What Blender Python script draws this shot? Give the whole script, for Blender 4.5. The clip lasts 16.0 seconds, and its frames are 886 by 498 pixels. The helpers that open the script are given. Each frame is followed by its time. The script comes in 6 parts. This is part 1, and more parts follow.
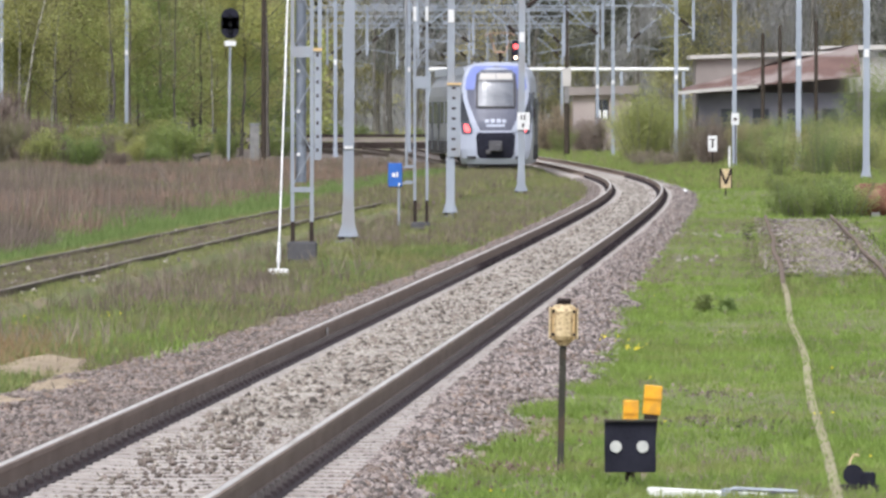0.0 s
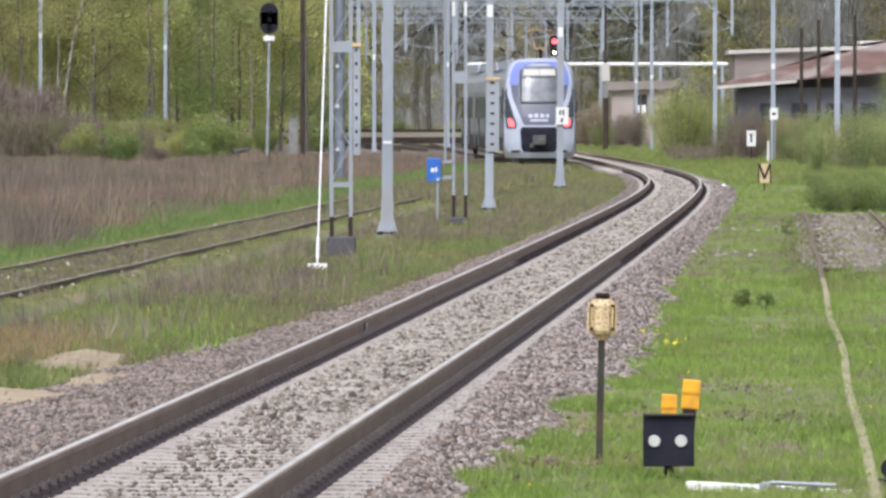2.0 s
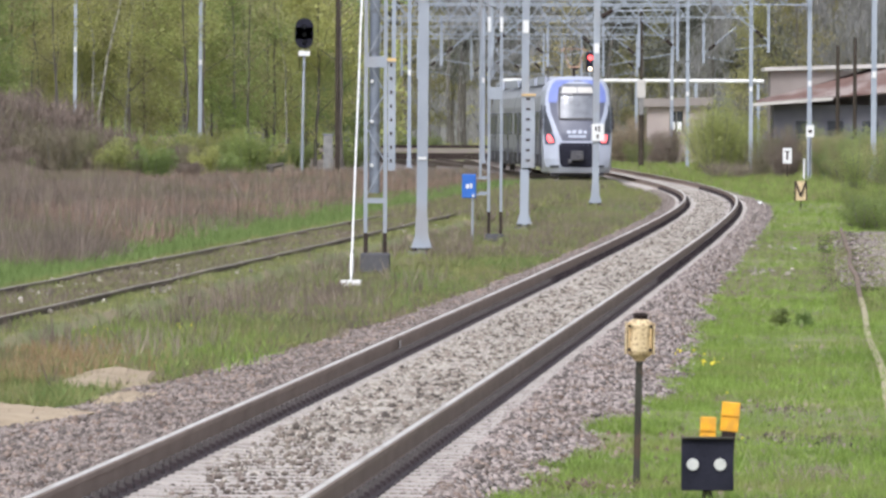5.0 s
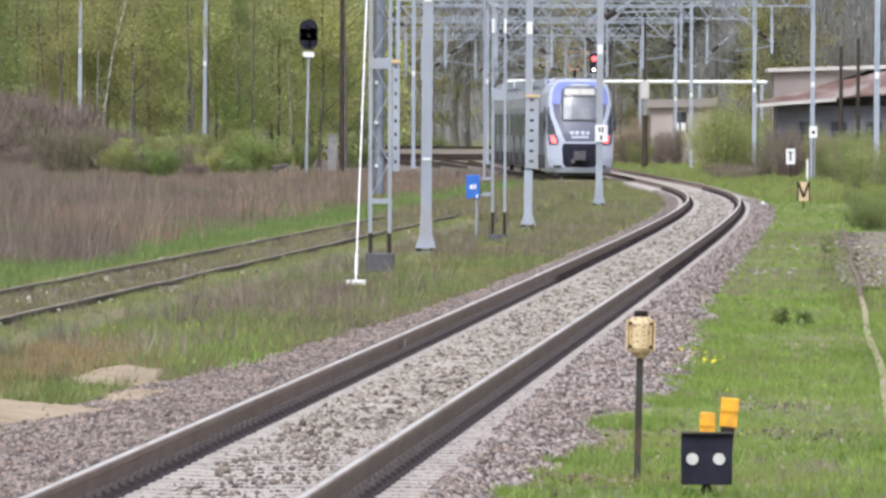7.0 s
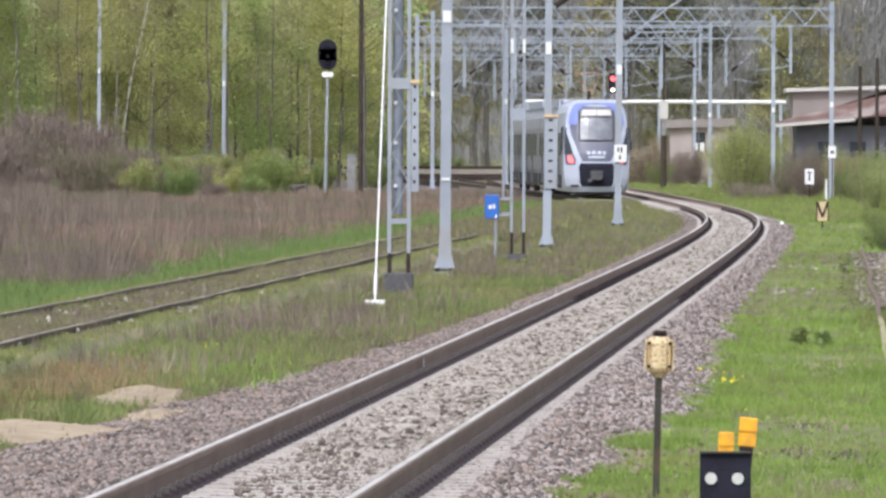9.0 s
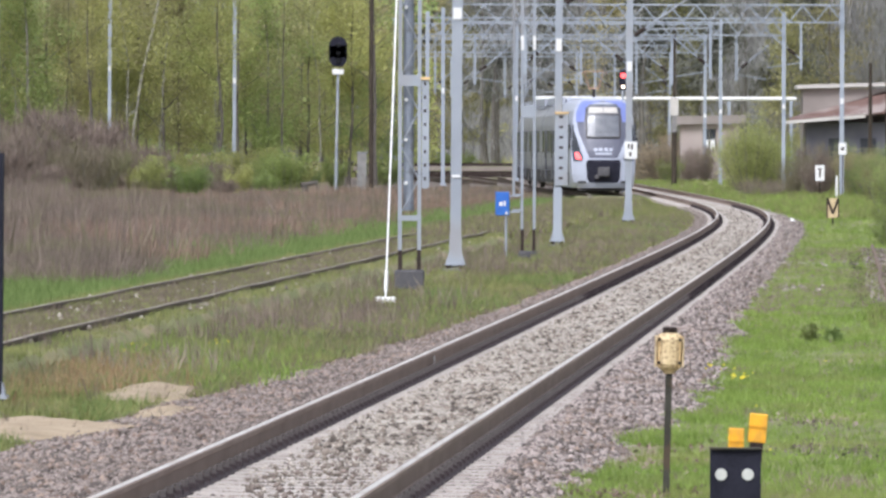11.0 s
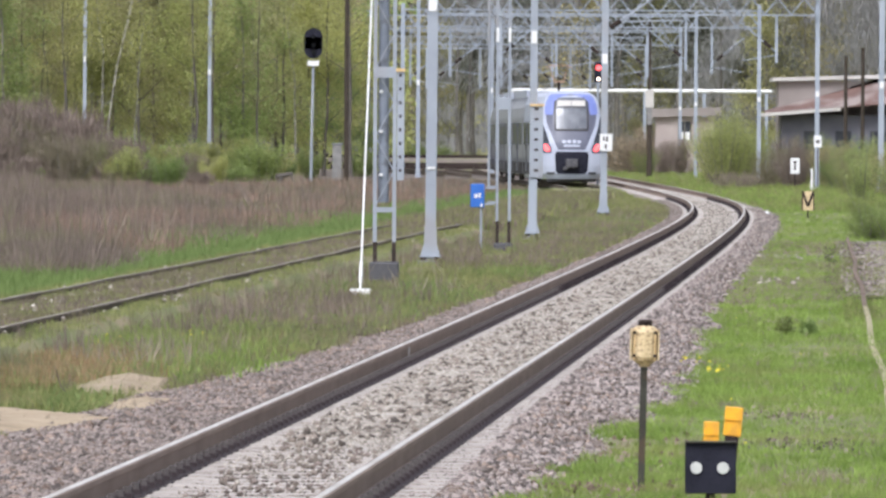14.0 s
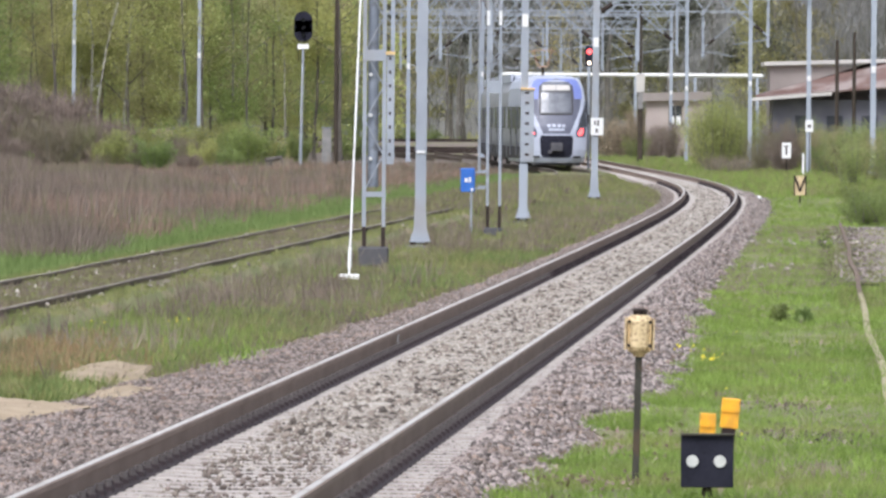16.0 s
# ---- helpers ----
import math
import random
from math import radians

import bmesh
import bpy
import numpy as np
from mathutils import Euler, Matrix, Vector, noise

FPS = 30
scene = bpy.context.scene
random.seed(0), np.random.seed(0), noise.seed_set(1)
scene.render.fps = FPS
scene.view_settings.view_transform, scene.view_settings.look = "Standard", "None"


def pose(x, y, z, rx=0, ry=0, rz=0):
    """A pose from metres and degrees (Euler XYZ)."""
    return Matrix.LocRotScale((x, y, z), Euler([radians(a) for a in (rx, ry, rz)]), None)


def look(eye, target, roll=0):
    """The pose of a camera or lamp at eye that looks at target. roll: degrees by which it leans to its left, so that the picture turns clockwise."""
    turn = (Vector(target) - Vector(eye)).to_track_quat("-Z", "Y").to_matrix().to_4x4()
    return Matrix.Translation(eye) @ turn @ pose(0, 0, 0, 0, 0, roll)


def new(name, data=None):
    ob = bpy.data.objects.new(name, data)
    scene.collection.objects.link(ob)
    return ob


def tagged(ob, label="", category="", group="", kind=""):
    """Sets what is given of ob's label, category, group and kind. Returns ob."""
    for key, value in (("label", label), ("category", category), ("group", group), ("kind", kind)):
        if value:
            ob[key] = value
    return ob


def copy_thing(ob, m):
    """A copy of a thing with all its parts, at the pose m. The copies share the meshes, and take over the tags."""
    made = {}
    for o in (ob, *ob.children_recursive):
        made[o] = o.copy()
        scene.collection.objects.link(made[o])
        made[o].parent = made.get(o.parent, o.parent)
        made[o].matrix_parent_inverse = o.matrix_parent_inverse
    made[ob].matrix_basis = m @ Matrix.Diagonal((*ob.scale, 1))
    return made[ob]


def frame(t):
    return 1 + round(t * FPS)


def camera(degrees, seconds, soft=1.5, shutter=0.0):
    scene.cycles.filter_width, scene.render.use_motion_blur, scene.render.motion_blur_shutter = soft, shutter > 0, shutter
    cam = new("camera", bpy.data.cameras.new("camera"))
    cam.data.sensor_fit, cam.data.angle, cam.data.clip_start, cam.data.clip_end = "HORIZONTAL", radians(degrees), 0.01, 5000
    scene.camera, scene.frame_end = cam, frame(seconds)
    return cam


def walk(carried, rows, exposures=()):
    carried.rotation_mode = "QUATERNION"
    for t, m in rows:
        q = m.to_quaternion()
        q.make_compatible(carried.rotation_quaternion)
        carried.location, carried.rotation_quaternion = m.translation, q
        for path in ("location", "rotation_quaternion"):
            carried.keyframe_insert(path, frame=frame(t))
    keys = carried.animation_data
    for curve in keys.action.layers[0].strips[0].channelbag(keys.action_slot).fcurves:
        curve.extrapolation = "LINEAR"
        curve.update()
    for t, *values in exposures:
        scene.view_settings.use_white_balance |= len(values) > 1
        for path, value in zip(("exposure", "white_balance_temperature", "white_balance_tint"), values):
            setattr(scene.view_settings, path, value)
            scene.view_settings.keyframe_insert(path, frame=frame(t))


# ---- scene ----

EYE_HEIGHT = 2.03          # above the rail heads, which lie at z = 0
GROUND = -0.32
rng = np.random.default_rng(7)

CAMERA_ROWS = [  # seconds, yaw, pitch, roll in degrees, step forward in metres
    (0, -0.0000, -0.8090, -0.000, -0.00),
    (0.5, 0.0784, -0.8196, -0.103, -0.16),
    (1, 0.1576, -0.8203, -0.044, -0.21),
    (1.5, 0.2106, -0.8184, -0.058, -0.08),
    (2, 0.2388, -0.8399, -0.036, -0.14),
    (2.5, 0.2593, -0.8746, 0.022, -0.10),
    (3, 0.3054, -0.9206, 0.002, -0.06),
    (3.5, 0.3444, -0.9460, 0.021, 0.19),
    (4, 0.3721, -0.9159, 0.064, 0.47),
    (4.5, 0.4281, -0.7984, 0.102, 0.74),
    (4.7, 0.4480, -0.7453, 0.223, 1.09),
    (7, 0.4767, -0.7372, 0.213, -0.07),
    (7.5, 0.5031, -0.6989, 0.151, -0.13),
    (8, 0.5302, -0.6614, 0.204, -0.01),
    (8.5, 0.5693, -0.6146, 0.150, -0.00),
    (9, 0.5940, -0.6141, 0.194, -0.17),
    (11.5, 0.6692, -0.6509, 0.136, -0.31),
    (12, 0.6472, -0.6775, 0.173, -0.27),
    (12.5, 0.6035, -0.6773, 0.201, -0.31),
    (13, 0.5646, -0.6811, 0.269, -0.18),
    (13.5, 0.5250, -0.6680, 0.246, -0.16),
    (14, 0.5042, -0.6825, 0.287, -0.13),
    (14.5, 0.4769, -0.7008, 0.237, -0.13),
    (15, 0.4790, -0.7381, 0.222, 0.00),
    (15.5, 0.4692, -0.7671, 0.212, 0.56),
    (16, 0.4420, -0.7815, 0.390, 1.45),
]


def camera_pose(yaw, pitch, roll, step):
    a, b = radians(yaw), radians(pitch)
    x, y = -math.sin(a) * math.cos(b) * step, math.cos(a) * math.cos(b) * step
    return pose(x, y, EYE_HEIGHT, 90 + pitch, 0, yaw) @ pose(0, 0, 0, 0, 0, roll)


cam = camera(5.440, 16.0, soft=2.8)
walk(cam, [(t, camera_pose(*r)) for t, *r in CAMERA_ROWS], exposures=[(0, 0.52, 6080, 12.5), (4.5, 0.56, 6050, 12.5), (7, 0.6, 6010, 13), (16, 0.6, 6010, 13)])

# ---- sky and sun: bright overcast spring day ----
world = bpy.data.worlds.new("overcast_sky")
scene.world = world
world.use_nodes = True
wn = world.node_tree.nodes
sky = wn.new("ShaderNodeTexSky")
sky.sky_type = "NISHITA"
sky.sun_disc = False
sky.sun_elevation = radians(52)
sky.sun_rotation = radians(200)
sky.dust_density = 4.0
sky.air_density = 1.0
sky.ozone_density = 1.0
soften = wn.new("ShaderNodeHueSaturation")
soften.inputs["Saturation"].default_value = 0.25
world.node_tree.links.new(sky.outputs[0], soften.inputs["Color"])
world.node_tree.links.new(soften.outputs[0], wn["Background"].inputs[0])
wn["Background"].inputs[1].default_value = 0.14
sun = new("sun", bpy.data.lights.new("sun", "SUN"))
sun.data.energy = 1.5
sun.data.angle = radians(14)
sun.data.color = (1.0, 0.97, 0.92)
sun.matrix_world = look((-12, -33, 45), (0, 0, 0))


# ---- materials ----
def material(name, dark, light, scale=8.0, rough=0.8, metal=0.0, bump=0.0, fine=60.0, island=0.0, stain=None, emit=0.0, thin=0.0, vary=0.0, spec=None):
    """Two noise scales between two colours; island: share of the change that goes by piece."""
    m = bpy.data.materials.new(name)
    m.use_nodes = True
    nt = m.node_tree
    n, link = nt.nodes, nt.links.new
    bsdf = n["Principled BSDF"]
    bsdf.inputs["Roughness"].default_value = rough
    bsdf.inputs["Metallic"].default_value = metal
    bsdf.inputs["Specular IOR Level"].default_value = spec if spec is not None else 0.15 if max(light) < 0.09 else 0.5
    geo = n.new("ShaderNodeNewGeometry")
    big = n.new("ShaderNodeTexNoise")
    big.inputs["Scale"].default_value = scale
    big.inputs["Detail"].default_value = 4
    small = n.new("ShaderNodeTexNoise")
    small.inputs["Scale"].default_value = fine
    small.inputs["Detail"].default_value = 3
    for t in (big, small):
        link(geo.outputs["Position"], t.inputs["Vector"])
    mix = n.new("ShaderNodeMath")
    mix.operation = "MULTIPLY_ADD"
    mix.inputs[1].default_value = 0.35
    link(small.outputs[0], mix.inputs[0])
    part_big = n.new("ShaderNodeMath")
    part_big.operation = "MULTIPLY"
    part_big.inputs[1].default_value = 0.65
    link(big.outputs[0], part_big.inputs[0])
    link(part_big.outputs[0], mix.inputs[2])
    value = mix
    if island:
        shift = n.new("ShaderNodeMath")
        shift.operation = "MULTIPLY_ADD"
        shift.inputs[1].default_value = island
        link(geo.outputs["Random Per Island"], shift.inputs[0])
        lower = n.new("ShaderNodeMath")
        lower.operation = "SUBTRACT"
        lower.inputs[1].default_value = island / 2
        link(mix.outputs[0], lower.inputs[0])
        link(lower.outputs[0], shift.inputs[2])
        value = shift
    ramp = n.new("ShaderNodeValToRGB")
    ramp.color_ramp.elements[0].position, ramp.color_ramp.elements[1].position = 0.3, 0.7
    ramp.color_ramp.elements[0].color = (*dark, 1)
    ramp.color_ramp.elements[1].color = (*light, 1)
    link(value.outputs[0], ramp.inputs[0])
    colour = ramp.outputs[0]
    if stain:
        tint, size, amount = stain
        blot = n.new("ShaderNodeTexNoise")
        blot.inputs["Scale"].default_value = size
        blot.inputs["Detail"].default_value = 5
        link(geo.outputs["Position"], blot.inputs["Vector"])
        cut = n.new("ShaderNodeValToRGB")
        cut.color_ramp.elements[0].position, cut.color_ramp.elements[1].position = 0.52, 0.64
        cut.color_ramp.elements[1].color = (amount, amount, amount, 1)
        link(blot.outputs[0], cut.inputs[0])
        over = n.new("ShaderNodeMixRGB")
        over.inputs[2].default_value = (*tint, 1)
        link(cut.outputs[0], over.inputs[0])
        link(colour, over.inputs[1])
        colour = over.outputs[0]
    if vary:
        info = n.new("ShaderNodeObjectInfo")
        gain = n.new("ShaderNodeMath")
        gain.operation = "MULTIPLY_ADD"
        gain.inputs[1].default_value, gain.inputs[2].default_value = vary, 1 - vary / 2
        link(info.outputs["Random"], gain.inputs[0])
        hsv = n.new("ShaderNodeHueSaturation")
        hsv.inputs["Saturation"].default_value = 0.92
        link(colour, hsv.inputs["Color"])
        link(gain.outputs[0], hsv.inputs["Value"])
        other = n.new("ShaderNodeMath")
        other.operation = "MULTIPLY"
        other.inputs[1].default_value = 7.31
        link(info.outputs["Random"], other.inputs[0])
        part_of = n.new("ShaderNodeMath")
        part_of.operation = "FRACT"
        link(other.outputs[0], part_of.inputs[0])
        hue = n.new("ShaderNodeMath")
        hue.operation = "MULTIPLY_ADD"
        hue.inputs[1].default_value, hue.inputs[2].default_value = 0.03, 0.478
        link(part_of.outputs[0], hue.inputs[0])
        link(hue.outputs[0], hsv.inputs["Hue"])
        colour = hsv.outputs[0]
    link(colour, bsdf.inputs["Base Color"])
    if bump:
        b = n.new("ShaderNodeBump")
        b.inputs["Strength"].default_value = bump
        b.inputs["Distance"].default_value = 0.01
        link(small.outputs[0], b.inputs["Height"])
        link(b.outputs[0], bsdf.inputs["Normal"])
    if emit:
        link(colour, bsdf.inputs["Emission Color"])
        bsdf.inputs["Emission Strength"].default_value = emit
    if thin:
        glow = n.new("ShaderNodeBsdfTranslucent")
        link(colour, glow.inputs["Color"])
        both = n.new("ShaderNodeMixShader")
        both.inputs[0].default_value = thin
        link(bsdf.outputs[0], both.inputs[1])
        link(glow.outputs[0], both.inputs[2])
        link(both.outputs[0], n["Material Output"].inputs["Surface"])
    return m


M = {}
M["yard_dirt"] = material("grey_brown_yard_gravel", (0.12, 0.098, 0.084), (0.22, 0.185, 0.16), 0.5, 0.95, bump=0.6, fine=6, stain=((0.1, 0.08, 0.066), 0.25, 0.7))
M["iron_post"] = material("dull_iron", (0.03, 0.03, 0.024), (0.07, 0.068, 0.055), 6, 0.8, stain=((0.09, 0.06, 0.04), 9, 0.6))
M["strip"] = material("bright_young_grass", (0.125, 0.185, 0.05), (0.245, 0.33, 0.11), 0.4, 0.8, fine=2.0, island=0.4, thin=0.4)
M["dirt"] = material("grey_brown_dirt", (0.13, 0.105, 0.085), (0.25, 0.21, 0.175), 1.2, 0.95, bump=0.8, fine=14, stain=((0.16, 0.18, 0.06), 0.7, 0.8))
M["soil"] = material("grassy_soil", (0.09, 0.11, 0.035), (0.21, 0.21, 0.085), 0.5, 0.95, bump=0.8, fine=9, stain=((0.26, 0.2, 0.13), 0.25, 0.8))
M["ballast"] = material("ballast_bed", (0.165, 0.139, 0.126), (0.31, 0.267, 0.245), 2.5, 0.95, bump=0.9, fine=28, stain=((0.2, 0.155, 0.125), 0.7, 0.7))
M["stone"] = material("crushed_stone", (0.1, 0.083, 0.076), (0.38, 0.322, 0.296), 1.5, 0.9, fine=40, island=0.85, stain=((0.2, 0.15, 0.12), 0.6, 0.5))
M["stone_dark"] = material("weathered_dark_stone", (0.095, 0.077, 0.068), (0.3, 0.25, 0.224), 1.5, 0.9, fine=40, island=0.75, stain=((0.15, 0.115, 0.095), 0.5, 0.6))
M["rusty_stone"] = material("iron_stained_stone", (0.13, 0.09, 0.07), (0.31, 0.235, 0.19), 3.0, 0.9, fine=40, island=0.8)
M["pebble"] = material("pale_pebbles", (0.2, 0.175, 0.145), (0.5, 0.45, 0.39), 2.0, 0.95, fine=40, island=0.8)
M["lump"] = material("dirty_stone", (0.07, 0.056, 0.046), (0.26, 0.215, 0.175), 3.0, 0.95, fine=40, island=0.8, vary=0.5)
M["grit"] = material("pale_grit", (0.28, 0.246, 0.206), (0.48, 0.435, 0.38), 2.2, 0.95, bump=0.8, fine=22, stain=((0.16, 0.132, 0.105), 1.8, 0.8))
M["sleeper"] = material("weathered_concrete", (0.34, 0.306, 0.28), (0.5, 0.456, 0.42), 4, 0.9, bump=0.3, stain=((0.22, 0.185, 0.16), 7, 0.55))
M["rail"] = material("rusty_rail_side", (0.195, 0.142, 0.112), (0.305, 0.232, 0.186), 1.2, 0.8, bump=0.2)
M["rail_old"] = material("old_rusty_rail", (0.06, 0.044, 0.034), (0.12, 0.09, 0.068), 1.2, 0.9, bump=0.3)
M["rail_rust"] = material("red_brown_siding_rail", (0.1, 0.07, 0.05), (0.2, 0.145, 0.105), 1.2, 0.85, bump=0.3)
M["rail_pale"] = material("dull_siding_rail", (0.24, 0.21, 0.12), (0.4, 0.36, 0.22), 1.2, 0.8, bump=0.3)
M["rail_worn"] = material("brown_rail_top", (0.22, 0.195, 0.155), (0.36, 0.325, 0.265), 1.5, 0.75, stain=((0.1, 0.075, 0.055), 0.6, 0.8))
M["polish"] = material("worn_steel", (0.5, 0.47, 0.43), (0.72, 0.69, 0.64), 1.5, 0.45, metal=0.45, stain=((0.36, 0.31, 0.25), 0.8, 0.6))
# Steel darkened so that the plates carry the shadow below the clips.
M["clip"] = material("shadowed_fastening_steel", (0.022, 0.017, 0.019), (0.06, 0.047, 0.05), 8.0, 0.75, metal=0.1, island=0.6)
# Lighter steel for the highlights on top of the fastenings.
M["bolt"] = material("bolt_highlight_steel", (0.1, 0.087, 0.083), (0.24, 0.21, 0.2), 8.0, 0.6, metal=0.2, island=0.8)
M["galv"] = material("galvanised_steel", (0.25, 0.275, 0.32), (0.38, 0.41, 0.46), 0.8, 0.6, metal=0.25, stain=((0.3, 0.28, 0.27), 0.9, 0.5))
# Steel with the blue-grey haze of distance mixed into its colour; near brackets share it.
M["galv_far"] = material("hazed_galvanised_steel", (0.27, 0.305, 0.36), (0.38, 0.415, 0.47), 0.4, 0.7, metal=0.2)
M["dull_pipe"] = material("dull_blue_grey_pipe", (0.13, 0.15, 0.19), (0.27, 0.3, 0.36), 2.5, 0.7, stain=((0.1, 0.1, 0.11), 3, 0.7))
M["black"] = material("black_enamel", (0.01, 0.01, 0.017), (0.026, 0.026, 0.04), 5, 0.75)
M["tar"] = material("tarred_steel", (0.02, 0.014, 0.012), (0.06, 0.045, 0.04), 5, 0.8)
M["white"] = material("white_paint", (0.68, 0.68, 0.67), (0.84, 0.84, 0.83), 6, 0.55, stain=((0.5, 0.47, 0.42), 5, 0.4))
M["reflector"] = material("white_reflector", (0.66, 0.66, 0.66), (0.76, 0.76, 0.76), 6, 0.4)
M["lens"] = material("milky_lens", (0.45, 0.46, 0.44), (0.58, 0.58, 0.55), 20, 0.35)
M["yellow"] = material("yellow_paint", (0.72, 0.33, 0.01), (0.85, 0.43, 0.02), 9, 0.5, stain=((0.4, 0.22, 0.05), 14, 0.4))
M["tan"] = material("faded_yellow_paint", (0.6, 0.4, 0.18), (0.72, 0.52, 0.27), 9, 0.6)
M["cream"] = material("weathered_cream_paint", (0.5, 0.38, 0.2), (0.7, 0.56, 0.34), 14, 0.6, stain=((0.25, 0.15, 0.08), 45, 0.8))
M["blue"] = material("blue_enamel", (0.02, 0.1, 0.42), (0.035, 0.15, 0.5), 6, 0.45)
M["concrete"] = material("old_concrete", (0.16, 0.155, 0.155), (0.27, 0.26, 0.255), 4, 0.95, bump=0.5)
M["dark_concrete"] = material("dark_concrete", (0.055, 0.055, 0.065), (0.12, 0.115, 0.12), 4, 0.95, bump=0.5)
M["wood_pole"] = material("brown_pole_wood", (0.035, 0.028, 0.022), (0.075, 0.06, 0.048), 3, 0.9)
M["bark"] = material("bark", (0.13, 0.12, 0.105), (0.25, 0.23, 0.2), 2, 0.95, bump=0.5, fine=15)
M["dark_bark"] = material("dark_bark", (0.06, 0.052, 0.045), (0.13, 0.115, 0.1), 2, 0.95, bump=0.5, fine=15)
M["russet"] = material("russet_twigs", (0.25, 0.195, 0.125), (0.4, 0.325, 0.215), 0.4, 0.9, fine=3, island=0.5, thin=0.3, vary=0.4)
M["birch"] = material("pale_bark", (0.17, 0.165, 0.135), (0.32, 0.305, 0.26), 3, 0.9, stain=((0.08, 0.07, 0.06), 3, 0.9))
M["white_bark"] = material("white_birch_bark", (0.27, 0.26, 0.21), (0.42, 0.4, 0.34), 3, 0.9, stain=((0.1, 0.09, 0.08), 2, 0.8))
M["leaf_a"] = material("yellow_green_leaves", (0.25, 0.275, 0.07), (0.44, 0.46, 0.145), 0.2, 0.75, fine=1.5, island=0.35, thin=0.45, vary=0.5)
M["leaf_b"] = material("fresh_green_leaves", (0.18, 0.255, 0.065), (0.33, 0.42, 0.13), 0.2, 0.75, fine=1.5, island=0.35, thin=0.45, vary=0.5)
M["leaf_c"] = material("olive_leaves", (0.26, 0.25, 0.1), (0.42, 0.395, 0.18), 0.2, 0.8, fine=1.5, island=0.35, thin=0.45, vary=0.5)
# Twigs of the far trees, lightened and greyed to carry distance haze.
M["twig"] = material("hazed_bare_twigs", (0.27, 0.267, 0.262), (0.42, 0.412, 0.4), 0.3, 0.9, fine=3, island=0.4, thin=0.3, vary=0.5)
M["pine"] = material("dark_needles", (0.13, 0.14, 0.11), (0.22, 0.23, 0.18), 0.3, 0.9, fine=3, island=0.4, thin=0.3, vary=0.5)
M["bush"] = material("bright_bush_leaves", (0.25, 0.31, 0.08), (0.43, 0.49, 0.16), 0.4, 0.7, fine=3, island=0.35, thin=0.45, vary=0.5)
M["bush_dark"] = material("green_bush_leaves", (0.14, 0.2, 0.045), (0.26, 0.335, 0.09), 0.4, 0.75, fine=3, island=0.35, thin=0.45, vary=0.5)
M["grass"] = material("spring_grass", (0.15, 0.235, 0.04), (0.33, 0.45, 0.1), 0.45, 0.7, fine=2.5, island=0.4, thin=0.4, stain=((0.3, 0.29, 0.12), 0.35, 0.5))
M["verge"] = material("olive_verge_grass", (0.15, 0.18, 0.055), (0.33, 0.34, 0.13), 0.5, 0.8, fine=2.5, island=0.5, thin=0.35, stain=((0.25, 0.2, 0.13), 0.3, 0.8))
M["ginger"] = material("ginger_grass", (0.25, 0.16, 0.08), (0.4, 0.29, 0.16), 0.6, 0.85, fine=3, island=0.5, thin=0.3)
M["straw"] = material("dead_stalks", (0.19, 0.155, 0.115), (0.37, 0.31, 0.24), 0.4, 0.9, fine=5, island=0.6, thin=0.3)
M["russet_weed"] = material("russet_dry_weeds", (0.19, 0.125, 0.095), (0.35, 0.25, 0.195), 0.25, 0.9, fine=3, island=0.4, thin=0.3)
M["weed"] = material("brown_dry_weeds", (0.135, 0.105, 0.088), (0.28, 0.22, 0.182), 0.18, 0.9, fine=3, island=0.45, thin=0.3, stain=((0.19, 0.2, 0.085), 0.15, 0.75))
M["flower"] = material("dandelion_petals", (0.75, 0.6, 0.02), (0.9, 0.78, 0.05), 9, 0.6)
M["sand"] = material("bare_sand", (0.26, 0.2, 0.13), (0.44, 0.35, 0.24), 3, 0.95, bump=0.5)
M["rust_sheet"] = material("rusty_sheet_roof", (0.1, 0.056, 0.046), (0.19, 0.115, 0.098), 0.5, 0.85, stain=((0.32, 0.28, 0.26), 0.35, 0.7))
M["grey_wall"] = material("grey_rendered_wall", (0.22, 0.19, 0.175), (0.32, 0.28, 0.26), 0.5, 0.9)
M["pink_wall"] = material("pale_pink_render", (0.33, 0.275, 0.255), (0.42, 0.36, 0.335), 0.7, 0.9, stain=((0.36, 0.29, 0.26), 0.6, 0.5))
M["light_roof"] = material("pale_roof_edge", (0.42, 0.4, 0.37), (0.58, 0.55, 0.52), 0.6, 0.8)
M["dark_wall"] = material("dark_boarding", (0.085, 0.085, 0.11), (0.17, 0.165, 0.19), 0.7, 0.9)
M["rust"] = material("red_rust", (0.12, 0.05, 0.032), (0.22, 0.1, 0.065), 3, 0.9, bump=0.5, stain=((0.4, 0.24, 0.17), 3, 0.5))
M["train_white"] = material("white_train_paint", (0.38, 0.41, 0.5), (0.46, 0.49, 0.585), 1, 0.35)
M["train_side"] = material("silver_grey_train_paint", (0.19, 0.195, 0.21), (0.26, 0.265, 0.28), 0.6, 0.4)
M["train_dark"] = material("dark_grey_train_paint", (0.06, 0.064, 0.095), (0.09, 0.095, 0.135), 1, 0.35)
M["train_blue"] = material("blue_train_paint", (0.15, 0.19, 0.46), (0.21, 0.25, 0.55), 1, 0.3)
M["train_mask"] = material("slate_grey_train_paint", (0.085, 0.088, 0.125), (0.125, 0.13, 0.175), 1, 0.3)
M["glass"] = material("dark_tinted_glass", (0.03, 0.034, 0.042), (0.07, 0.074, 0.085), 0.7, 0.2, spec=0.25)
